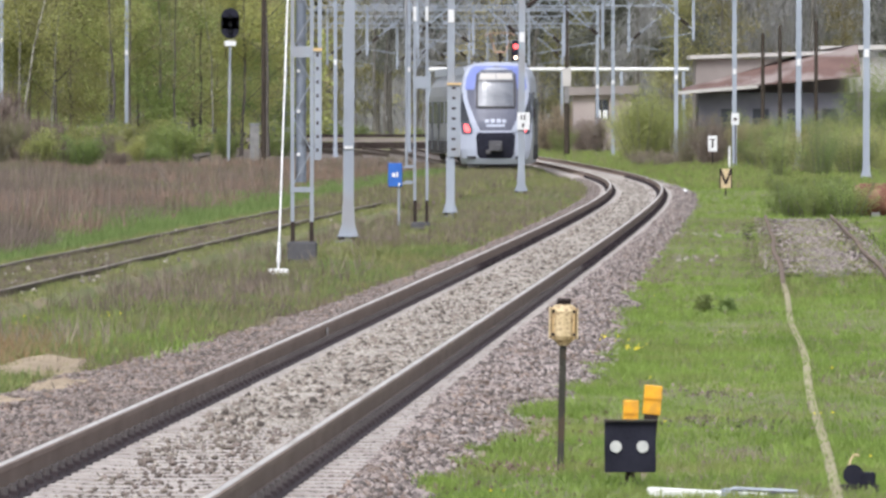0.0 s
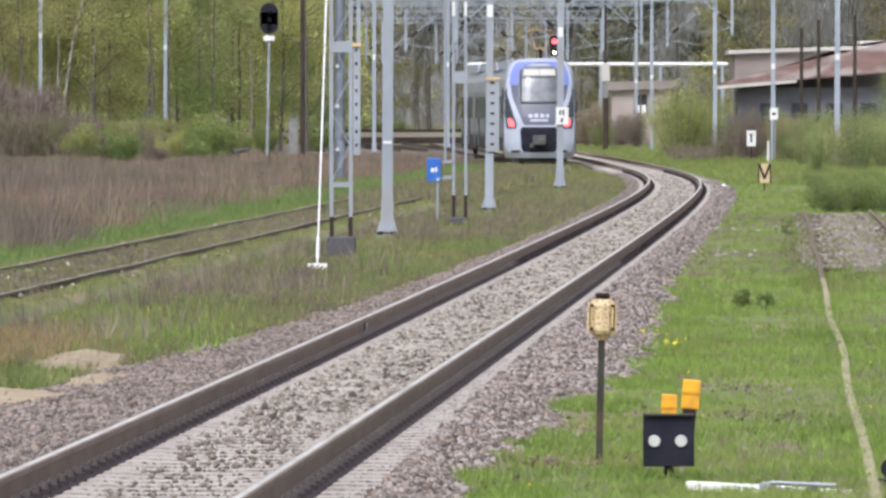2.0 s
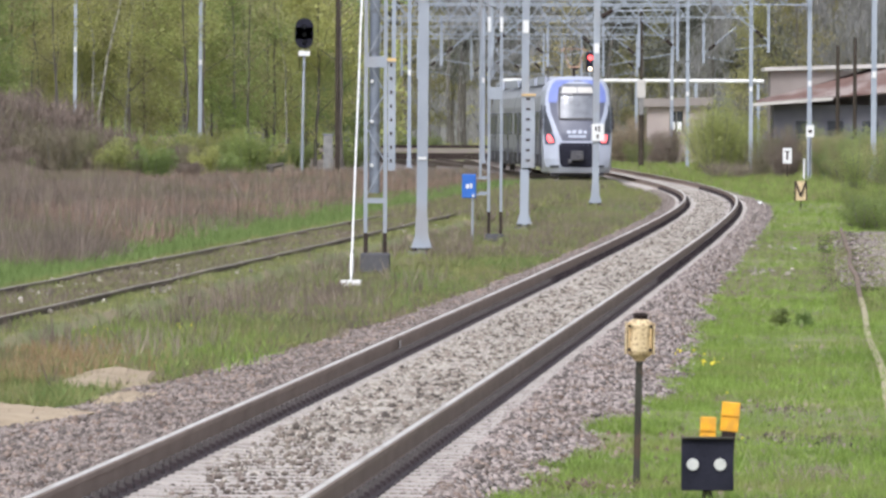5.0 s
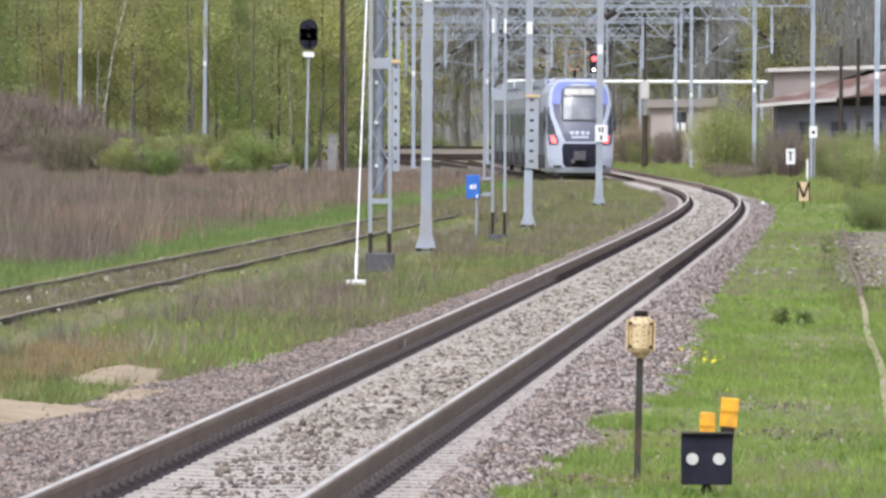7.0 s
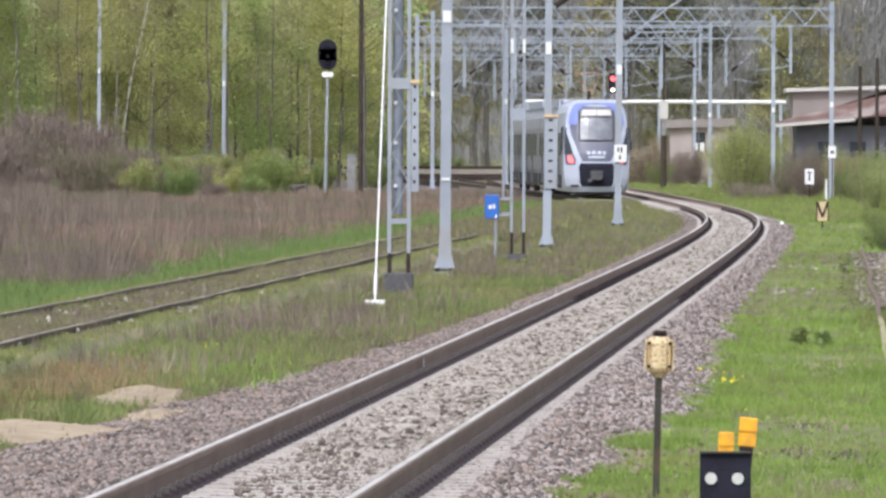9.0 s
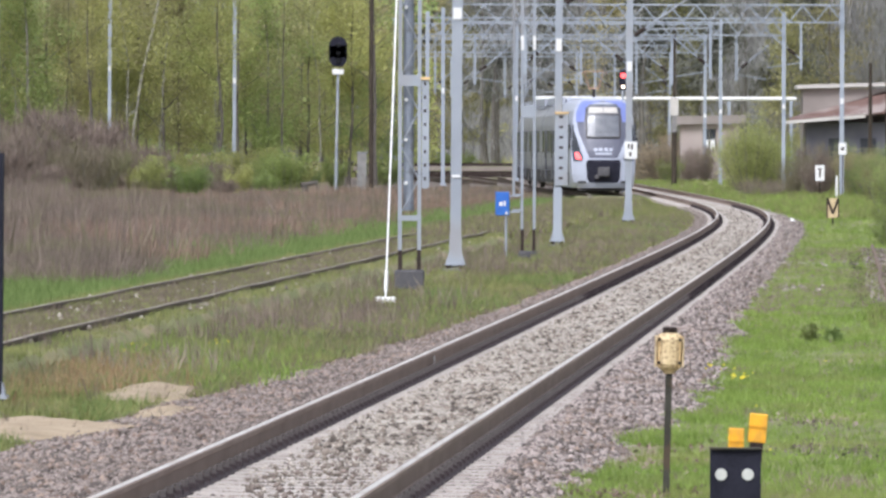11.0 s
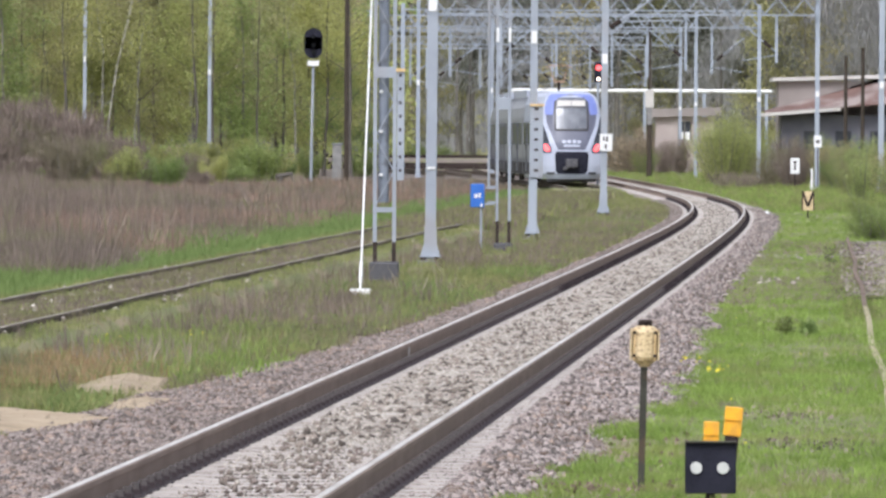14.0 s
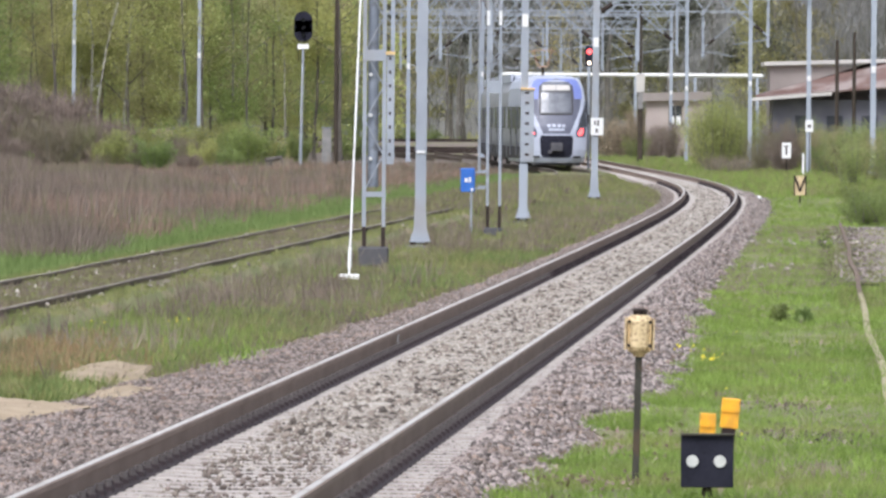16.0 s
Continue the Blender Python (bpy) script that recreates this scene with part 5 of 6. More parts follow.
    for y in (735, 752, 775, 800, 830):
        x = -24 + r.uniform(0, 2)
        while x < 46:
            spots.append((x, y + r.uniform(-8, 8)))
            x += r.uniform(2.0, 3.4)
    spread(bare, spots, r, .85, 1.2, "trees of the far wood")
    for k, (leaf, lb) in enumerate((("leaf_a", "yellow-green thicket of young shoots in the wood"), ("leaf_b", "fresh green thicket of shoots in the wood"), ("leaf_c", "olive thicket of thin shoots in the wood"))):
        n = 34000
        P = np.stack([rng.uniform(-62, -8, n), rng.uniform(610, 690, n), rng.uniform(-.3, 13, n)], 1)
        P = P[np.array([noise.noise(Vector((p[0] * .12, p[2] * .1, 9.0 * k))) > .12 for p in P])]
        tagged(new("undergrowth", scatter_mesh("undergrowth", P, rng.uniform(.2, .45, len(P)), LEAF_V, LEAF_F, M[leaf], tilt=1.5)), lb, "thicket", kind="stuff")
    saplings = [tree("sapling", "thin bare sapling with brown twigs", 15, 1.6, .3, "leaf_c", 900, .13, "dark_bark", 51, girth=.006, split=True), tree("sapling", "thin leaning sapling with yellow-green leaves", 12, 1.5, .2, "leaf_a", 1200, .13, "birch", 52, girth=.006, lean=.06, split=True)]
    spread(saplings, [(-36 + i * 2.3 + r.uniform(-1, 1), 538 + r.uniform(-6, 6)) for i in range(12)], r, .8, 1.2, "saplings at the wood's edge")
    # dense wood far behind, and the plain distance that closes it, both coloured with haze
    n = 26000
    P = np.stack([rng.uniform(-75, 75, n), rng.uniform(850, 900, n), rng.uniform(-.3, 24, n)], 1)
    tagged(new("far_wood", scatter_mesh("far_wood", P, rng.uniform(1.2, 2.6, n), TWIG_V, TWIG_F, M["twig"], tilt=.7)), "dense wood in the distance, greyed by haze in its colour", "wood", kind="stuff")
    V = [(-400, 930, -5), (400, 930, -5), (400, 930, 40), (-400, 930, 40)]
    tagged(new("backdrop", link_mesh("backdrop", V, [(0, 1, 2, 3)], M["far_wood"])), "distance of the closed wood, hazed in its colour", "backdrop", kind="structure")
    bushes = [bush("bright yellow-green bush in fresh leaf", 3.2, 1.6, "bush", 12000, .055, 41),
              bush("bright green bush with upright shoots", 3.0, 1.4, "bush", 11000, .055, 42),
              bush("dull green bush with dense small leaves", 2.9, 1.5, "bush_dark", 12000, .043, 43)]
    spots = [(10.6, 498), (19.8, 420), (18.4, 410), (17.2, 400), (16.6, 385), (15.0, 380), (18.9, 395), (20.8, 440), (22.0, 450), (14.1, 398), (10.4, 512), (11.5, 500), (12.3, 508), (11.2, 520), (14.2, 480), (15.2, 470), (16.3, 476), (17.3, 465), (18.2, 480), (19.3, 470), (20.5, 478), (15.0, 450), (17.8, 440), (16.2, 430)]
    tall = [p for p in spots if p[0] < 13.5]
    low = [p for p in spots if p[0] >= 13.5]
    mixed = [bush("green bush before the dark lean-to", 2.4, 1.5, "bush", 10000, .052, 47), bush("olive-brown bush half in leaf", 2.2, 1.4, "leaf_c", 9000, .05, 48)]
    spread(bushes[:2], tall, r, 1.1, 1.45, "bushes before the sheds")
    spread(mixed, low, r, .8, 1.2, "bushes before the sheds")
    spots = [(7.9, 615), (12.7, 352), (14.6, 362), (16.2, 368)]
    for i in range(34):
        y = r.uniform(428, 505)
        spots.append((y * (.0318 + .0175 * (i + r.uniform(0, 1)) / 34), y))
    dull = [bushes[2], bush("olive-green bush with thin upright stems", 2.9, 1.3, "leaf_b", 11000, .043, 44), bush("low green bush in the yard", 2.3, 1.3, "bush_dark", 11000, .043, 45)]
    spread(dull, spots, r, .75, 1.05, "bushes of the yard")
    low_green = [bush("low dense green bush at the end of the siding", 1.25, 1.0, "bush_dark", 9000, .036, 49), bush("low dense bush with small dull leaves", 1.1, .9, "bush_dark", 8000, .036, 50)]
    spread(low_green, [(8.1, 219), (8.6, 217), (9.1, 219), (9.4, 217), (8.4, 225), (9.0, 228), (8.8, 236), (9.6, 232), (9.9, 241)], r, .65, .95, "low bushes at the siding")
    high = [bush("tall green bush before the gabled building", 6.3, 1.9, "bush_dark", 12000, .075, 54)]
    spread(high, [(24.4, 540), (26.2, 545)], r, .95, 1.05, "tall bushes")
    grey = [bush("grey-brown thicket of bare shoots", 2.4, 1.3, "weed", 2600, .3, 53, True)]
    spread(grey, [(9.3, 630), (10.3, 628), (12.0, 462), (13.0, 458), (13.6, 470), (12.9, 450)], r, .8, 1.1, "bare thickets")
    pale = [bush("low bush of dry pale stalks", 1.0, 1.0, "straw", 500, .3, 46, True)]
    spread(pale, [(9.6, 450), (10.8, 448), (10.2, 440), (8.7, 641), (9.7, 643), (10.6, 640), (11.6, 642), (6.4, 655)], r, .8, 1.2, "dry bushes")


# ---- grass, weeds and stones ----
def between(n, y0, y1, lo, hi, power=2.0):
    """Random points of the plan, denser near the camera."""
    u = rng.uniform(0, 1, n)
    y = (y0 ** (1 - power) + u * (y1 ** (1 - power) - y0 ** (1 - power))) ** (1 / (1 - power))
    a, b = np.array([lo(v) for v in y]), np.array([hi(v) for v in y])
    x = a + (b - a) * rng.uniform(0, 1, n)
    return np.stack([x, y, np.full(n, GROUND)], 1)


def view_left(y):
    return -0.067 * y - 1.5


def view_right(y):
    return 0.05 * y + 1.5


def patchy(P, scale, level):
    keep = [noise.noise(Vector((p[0] * scale, p[1] * scale * .4, 3.0))) > level for p in P]
    return P[np.array(keep)]


def stuff(name, me, label, category):
    return tagged(new(name, me), label, category, kind="stuff")


def clear_of(P, spots):
    for x, y, sx, sy in spots:
        P = P[((P[:, 0] - x) / sx) ** 2 + ((P[:, 1] - y) / sy) ** 2 > 1]
    return P


SAND = ((-3.75, 86.5, .5, 3.6), (-3.3, 80, .3, 2.0), (-4.2, 75.5, .8, 3.2))
FOOTINGS = ((-2.35, 143, .42, 9), (-1.85, 166, .36, 10), (-.55, 184, .36, 11), (.1, 208, .3, 11), (2.25, 270, .35, 14), (-2.55, 128, .22, 10))


def make_plants():
    tv, tf = tuft(6, .45, .35)
    sv, sf = tuft(5, .16, .28)
    sv = [(x * .6, y * .6, z) for x, y, z in sv]
    kv, kf = tuft(3, .12, .2)
    kv = [(x * .45, y * .45, z) for x, y, z in kv]
    right = lambda y: main_x(y) + bed_edge(y, 1) + .1
    P = between(60000, 60, 360, lambda y: max(left_x(y) - 3, view_left(y)), lambda y: main_x(y) - bed_edge(y, -1) - .05, 1.5)
    rail_gap = np.abs(np.abs(p_left(P)) - .7535) > .1
    P = clear_of(P[rail_gap], SAND[2:])
    P[:, 2] = np.where(np.abs(p_left(P)) < 1.35, -.11, P[:, 2])
    stuff("turf", scatter_mesh("turf", P, rng.uniform(.03, .08, len(P)) * (1 + P[:, 1] / 300), tv, tf, M["verge"], tilt=.6), "low olive turf around the old track", "grass")
    P = between(4200, 138, 212, lambda y: siding_x(y) - 1.0, lambda y: siding_x(y) + 1.1, 1.2)
    P[:, 2] += .045
    stuff("siding_stones", scatter_mesh("siding_stones", P, rng.uniform(.03, .08, len(P)), OCTA_V, OCTA_F, M["stone"], (1, 1, .7), .35), "grey stones strewn over the siding", "gravel")
    P = patchy(between(5500, 128, 215, lambda y: max(siding_x(y) - 4.2, right(y)), lambda y: siding_x(y) - .8, 1.2), .6, -.05)
    stuff("pale_grass", scatter_mesh("pale_grass", P, rng.uniform(.05, .11, len(P)), tv, tf, M["straw"], tilt=.9), "pale dead grass beside the siding", "dry grass")
    P = np.concatenate([np.stack([rng.uniform(3.8, 8.6, 90), rng.normal(184, 2.2, 90), np.full(90, GROUND + .05)], 1), np.stack([rng.uniform(2.6, 4.6, 40), rng.normal(152, 1.8, 40), np.full(40, GROUND + .05)], 1)])
    stuff("pale_litter", scatter_mesh("pale_litter", P, rng.uniform(.04, .13, len(P)), OCTA_V, OCTA_F, M["pebble"], (1.3, 1, .5), .4), "pale stones and litter strewn across the lawn", "stones")
    P = patchy(between(2500, 120, 204, lambda y: siding_x(y) - 1.1, lambda y: siding_x(y) + 1.2, 1.2), .8, .0)
    stuff("siding_grass", scatter_mesh("siding_grass", P, rng.uniform(.08, .17, len(P)), tv, tf, M["verge"], tilt=.4), "tufts of grass on the siding", "grass")
    P = between(84000, 48, 330, right, view_right, 1.7)
    P = P[rng.uniform(-.5, .9, len(P)) < np.array([noise.noise(Vector((p[0] * .9, p[1] * .16, 1))) + .5 for p in P])]
    on_gravel = (P[:, 1] > 140) & (P[:, 1] < 208) & (np.abs(P[:, 0] - np.array([siding_x(y) for y in P[:, 1]])) < .75) & (rng.uniform(0, 1, len(P)) < .85)
    P = P[~on_gravel]
    stuff("lawn_grass", scatter_mesh("lawn_grass", P, rng.uniform(.025, .075, len(P)) * (1 + P[:, 1] / 220), tv, tf, M["grass"], tilt=.8), "short bright green spring grass", "grass")
    P = patchy(between(9000, 48, 200, right, view_right, 1.7), .6, .08)
    stuff("dry_grass", scatter_mesh("dry_grass", P, rng.uniform(.03, .085, len(P)) * (1 + P[:, 1] / 250), tv, tf, M["straw"], tilt=.9), "dry straw patches in the lawn", "dry grass")
    P = patchy(between(7000, 48, 130, lambda y: right(y) - .15, lambda y: right(y) + .5, 1.7), .8, -.05)
    stuff("edge_grass", scatter_mesh("edge_grass", P, rng.uniform(.04, .12, len(P)), tv, tf, M["grass"], tilt=.7), "longer grass along the ballast", "grass")
    mid_l = lambda y: left_x(y) + 1.0
    mid_r = lambda y: main_x(y) - bed_edge(y, -1) - .12
    P = clear_of(between(38000, 60, 345, lambda y: max(mid_l(y), view_left(y)), mid_r, 1.6), SAND + FOOTINGS)
    green = rng.uniform(0, 1, len(P)) < np.clip(np.interp(P[:, 1], [120, 220], [.3, .12]) + .9 * np.array([noise.noise(Vector((p[0] * .5, p[1] * .06, 8))) for p in P]), 0, 1)
    for sel, nm, mt, lb in ((green, "verge_grass", "strip", "tufted green grass between the tracks"), (~green, "olive_grass", "verge", "olive and brownish grass between the tracks")):
        Q = P[sel]
        stuff(nm, scatter_mesh(nm, Q, rng.uniform(.05, .17, len(Q)) * (1 + Q[:, 1] / 600), tv, tf, M[mt], tilt=.7), lb, "grass")
    P = clear_of(patchy(between(7000, 85, 350, lambda y: max(mid_l(y) - .6, view_left(y)), lambda y: mid_r(y) - .4, 1.4), .3, .1), SAND + FOOTINGS)
    stuff("dead_stalks", scatter_mesh("dead_stalks", P, rng.uniform(.12, .5, len(P)), kv, kf, M["straw"], tilt=1.1), "thin dead stalks between the tracks", "dry weeds")
    P = clear_of(patchy(between(9000, 82, 200, lambda y: max(mid_l(y) - .3, view_left(y)), lambda y: mid_r(y) - .5, 1.4), .45, .16), SAND + FOOTINGS)
    stuff("brown_stalks", scatter_mesh("brown_stalks", P, rng.uniform(.15, .5, len(P)) * rng.uniform(.6, 1.3, len(P)), kv, kf, M["weed"], tilt=1.1), "leaning brown stalks of last year", "dry weeds")
    P = between(9000, 165, 345, lambda y: max(mid_l(y), view_left(y)), mid_r, 1.2)
    P = clear_of(P, FOOTINGS)
    stuff("matted_grass", scatter_mesh("matted_grass", P, rng.uniform(.1, .24, len(P)), tv, tf, M["weed"], tilt=.9), "matted brown grass between the curving tracks", "dry grass")
    P = between(34000, 90, 370, lambda y: max(left_x(y) - np.interp(y, [250, 400], [5.6, 2.2]), view_left(y)), lambda y: left_x(y) - .9, 1.4)
    stuff("strip_grass", scatter_mesh("strip_grass", P, rng.uniform(.1, .24, len(P)) * (1 + P[:, 1] / 400), tv, tf, M["strip"], tilt=.3), "bright grass strip beside the rusty track", "grass")
    P = between(9000, 222, 358, lambda y: left_x(y) - 1.3, lambda y: left_x(y) + 1.7, 1.2)
    P[:, 2] = -.14
    for sel, nm, mt, lb in ((P[::2], "hump_weeds", "weed", "brown dry weeds grown over the rusty track"), (P[1::2], "hump_grass", "verge", "olive grass grown over the rusty track")):
        stuff(nm, scatter_mesh(nm, sel, rng.uniform(.12, .34, len(sel)), tv, tf, M[mt], tilt=.6), lb, "grass")
    for o in (-.7535, .7535):
        P = patchy(between(5000, 66, 300, lambda y: max(left_x(y) + o + .06, view_left(y)), lambda y: max(left_x(y) + o + .3, view_left(y) + .1), 1.5), .5, -.02)
        P[:, 2] = -.13
        stuff("rail_grass", scatter_mesh("rail_grass", P, rng.uniform(.05, .15, len(P)), tv, tf, M["verge"], tilt=.6), "grass leaning over the rusty rail", "grass")
    for cx, cy, sx, sy, n, mt, nm, lb in ((-4.6, 92, .5, 4.5, 1900, "ginger", "ginger_patch", "ginger-brown patch of dry grass"), (-4.3, 106, .5, 4, 700, "grass", "green_patch", "bright green patch of young grass"), (-3.1, 133, .6, 11, 1500, "weed", "brown_patch", "brown patch of withered weeds"), (-4.2, 112, .5, 6, 700, "weed", "brown_patch", "brown patch of withered weeds"), (-2.2, 118, .45, 8, 900, "weed", "brown_patch", "brown patch of withered weeds"), (-3.2, 96, .4, 4, 500, "grass", "green_patch", "bright green patch of young grass")):
        P = clear_of(np.stack([rng.normal(cx, sx, n), rng.normal(cy, sy, n), np.full(n, GROUND)], 1), [(x, y - 2.5, sx, sy + 2.5) for x, y, sx, sy in SAND])
        stuff(nm, scatter_mesh(nm, P, rng.uniform(.08, .22, len(P)), tv, tf, M[mt], tilt=.7), lb, "grass")
    P = patchy(between(9000, 90, 420, lambda y: max(left_x(y) - .65, view_left(y)), lambda y: left_x(y) + .65, 1.5), .5, -.2)
    stuff("track_grass", scatter_mesh("track_grass", P, rng.uniform(.06, .13, len(P)) * (1 + P[:, 1] / 400), tv, tf, M["verge"], tilt=.3), "grass growing between rusty rails", "grass")
    P = between(105000, 150, 500, lambda y: view_left(y) - 2, lambda y: left_x(y) - 2.9 - 1.3 * noise.noise(Vector((y * .035, 0, 5))) - rng.exponential(1.1) - max(0, (y - 380) * .03), 1.1)
    hgt = np.array([.5 + .6 * noise.noise(Vector((p[0] * .3, p[1] * .03, 2))) for p in P]) + np.clip((-p_left(P) - 5) * .045, 0, .8)
    hgt *= np.clip(1 - (P[:, 1] - 300) / 230 * (P[:, 0] > -.052 * P[:, 1]), .3, 1)
    stuff("brown_weeds", scatter_mesh("brown_weeds", P, rng.uniform(.35, .9, len(P)) * np.clip(hgt, .3, 1.6), sv, sf, M["weed"], tilt=1.5), "dense field of brown dry weeds", "dry weeds")
    P = patchy(between(26000, 150, 470, lambda y: view_left(y) - 2, lambda y: left_x(y) - 2.6 - rng.exponential(.9), 1.1), .16, -.02)
    stuff("russet_weeds", scatter_mesh("russet_weeds", P, rng.uniform(.25, .75, len(P)), sv, sf, M["russet_weed"], tilt=1.3), "russet tinge of dry weeds in the field", "dry weeds")
    P = patchy(between(9000, 150, 460, lambda y: view_left(y) - 2, lambda y: left_x(y) - 3.0 - rng.exponential(1.2), 1.1), .3, .05)
    stuff("pale_weeds", scatter_mesh("pale_weeds", P, rng.uniform(.3, .8, len(P)), kv, kf, M["straw"], tilt=1.3), "pale dead stalks standing in the field", "dry weeds")
    P = between(5000, 85, 330, lambda y: max(left_x(y) - .68, view_left(y)), lambda y: left_x(y) + .68, 1.5)
    P[:, 2] = -.105
    stuff("track_weeds", scatter_mesh("track_weeds", P, rng.uniform(.04, .12, len(P)) * (1 + P[:, 1] / 400), tv, tf, M["weed"], tilt=.7), "withered brown weeds between rusty rails", "dry weeds")
    P = between(260, 85, 260, lambda y: max(left_x(y) - 1.1, view_left(y)), lambda y: left_x(y) + 1.2, 1.4)
    P[:, 2] = -.07
    stuff("track_stones", scatter_mesh("track_stones", P, rng.uniform(.04, .11, len(P)), OCTA_V, OCTA_F, M["pebble"], (1, 1, .7), .35), "pale stones strewn along the rusty track", "stones")
    P = between(4200, 66, 170, lambda y: max(mid_r(y) - .55, view_left(y)), lambda y: mid_r(y) + .12, 1.6)
    P = clear_of(P, [(x, y - 3, sx, sy + 3) for x, y, sx, sy in SAND])
    for sel, nm, mt, lb in ((P[::2], "edge_weeds", "weed", "brown weeds along the edge of the ballast"), (P[1::2], "edge_turf", "verge", "olive tufts along the edge of the ballast")):
        stuff(nm, scatter_mesh(nm, sel, rng.uniform(.05, .15, len(sel)), tv, tf, M[mt], tilt=.9), lb, "grass")
    P = patchy(between(6000, 180, 420, lambda y: view_left(y) - 1, lambda y: left_x(y) - 3.5, 1.2), .35, .12)
    stuff("weed_grass", scatter_mesh("weed_grass", P, rng.uniform(.15, .38, len(P)), tv, tf, M["verge"], tilt=.5), "olive grass growing up through dry weeds", "grass")
    P = between(17000, 350, 505, lambda y: left_x(y) - 16, lambda y: left_x(y) - 1.6, 1.1)
    stuff("yard_weeds", scatter_mesh("yard_weeds", P, rng.uniform(.15, .4, len(P)), sv, sf, M["weed"], tilt=1.2), "low brown weeds at the edge of the yard", "dry weeds")
    P = between(450, 170, 460, lambda y: view_left(y) - 1, lambda y: left_x(y) - 3.5, 1.2)
    stuff("russet_stalks", scatter_mesh("russet_stalks", P, rng.uniform(.7, 1.5, len(P)), kv, kf, M["weed"], tilt=.9), "tall russet stalks standing above dry weeds", "dry weeds")
    P = between(15000, 300, 640, lambda y: main_x(y) + 2.0, lambda y: view_right(y) + 3, 1.2)
    stuff("far_olive_grass", scatter_mesh("far_olive_grass", P[::2], rng.uniform(.15, .35, len(P[::2])), tv, tf, M["verge"], tilt=.3), "olive grass beyond the curve", "grass")
    P = P[1::2]
    stuff("far_grass", scatter_mesh("far_grass", P, rng.uniform(.15, .35, len(P)), tv, tf, M["grass"], tilt=.3), "rough green grass beyond the curve", "grass")
    P = between(5000, 300, 470, lambda y: left_x(y) + 1.6, lambda y: main_x(y) - 1.9, 1.2)
    stuff("far_verge", scatter_mesh("far_verge", P, rng.uniform(.12, .3, len(P)), tv, tf, M["verge"], tilt=.3), "olive grass between the far tracks", "grass")
    P = between(2500, 420, 640, lambda y: left_x(y) - 16, lambda y: left_x(y) - 11.5, 1.2)
    stuff("far_weeds", scatter_mesh("far_weeds", P, rng.uniform(.3, .6, len(P)), sv, sf, M["straw"], tilt=.3), "pale dry weeds beside far tracks", "dry weeds")
    P = patchy(between(900, 50, 120, right, view_right, 1.5), .9, .12)[:26]
    P[:, 2] += .07
    stuff("dandelions", scatter_mesh("dandelions", P, rng.uniform(.02, .04, len(P)), OCTA_V, OCTA_F, M["flower"], (1, 1, .5)), "yellow dandelion flowers in the grass", "flowers")
    for cx, cy, n in ((1.85, 91, 14), (1.72, 94, 6), (-3.75, 106, 4), (-4.6, 104, 3)):
        P = np.stack([rng.normal(cx, .1, n), rng.normal(cy, 1.2, n), np.full(n, GROUND + .12)], 1)
        stuff("dandelions", scatter_mesh("dandelions", P, rng.uniform(.025, .045, n), OCTA_V, OCTA_F, M["flower"], (1, 1, .5)), "cluster of yellow dandelion flowers", "flowers")
    P = np.concatenate([np.stack([rng.normal(x, sx * .5, 60), rng.normal(y, sy * .5, 60), np.full(60, GROUND)], 1) for x, y, sx, sy in SAND])
    stuff("sand_straw", scatter_mesh("sand_straw", P, rng.uniform(.06, .16, len(P)), tv, tf, M["straw"], tilt=.8), "dry straw tufts on the bare sand", "dry grass")
    P = clear_of(patchy(between(6000, 62, 130, lambda y: max(mid_l(y), view_left(y)), mid_r, 1.6), .7, .15), SAND)
    stuff("ginger_grass", scatter_mesh("ginger_grass", P, rng.uniform(.06, .14, len(P)), tv, tf, M["ginger"], tilt=.6), "ginger-brown dry grass in patches", "dry grass")
    for x, y, sx in ((2.2, 78, .16), (1.98, 71, .14), (2.35, 70.5, .12), (.3, 63, .22), (.55, 61.5, .2)):
        P = np.stack([rng.normal(x, sx, 110), rng.normal(y, .9, 110), np.full(110, GROUND + .04)], 1)
        stuff("earth_patch", scatter_mesh("earth_patch", P, rng.uniform(.015, .04, 110), LEAF_V, LEAF_F, M["lump" if x > 1 else "rusty_stone"], tilt=1.2), "bare brown earth and dead leaves in the lawn", "bare earth")
    for x, y in ((3.13, 112), (3.38, 111)):
        t = thing("weed_clump", (x, y, GROUND), "dark clump of coarse weeds in the lawn", "weed clump", "weed clumps")
        P = np.stack([rng.normal(0, .055, 90), rng.normal(0, .06, 90), rng.uniform(.02, .2, 90)], 1)
        finish(new("leaves", scatter_mesh("leaves", P, rng.uniform(.04, .09, 90), LEAF_V, LEAF_F, M["bush_dark"], tilt=1.5)), t)
    for x, y, sx, sy in SAND:
        bm = bmesh.new()
        bmesh.ops.create_icosphere(bm, subdivisions=3, radius=1)
        for v in bm.verts:
            k = 1 + .35 * noise.noise(v.co * 2.2 + Vector((x, y, 0)))
            v.co = Vector((v.co.x * sx * k, v.co.y * sy * k, v.co.z * .085 * k + .05 * noise.noise(v.co * 4)))
        me = bpy.data.meshes.new("sand_patch")
        bm.to_mesh(me)
        bm.free()
        me.materials.append(M["sand"])
        ob = tagged(new("sand_patch", me), "bare pale sandy patch in the verge", "sand", kind="structure")
        ob.location = (x, y, GROUND + .0)


def p_left(P):
    """Distance of each point from the line of the rusty track, to its left negative."""
    return P[:, 0] - np.array([left_x(y) for y in P[:, 1]])


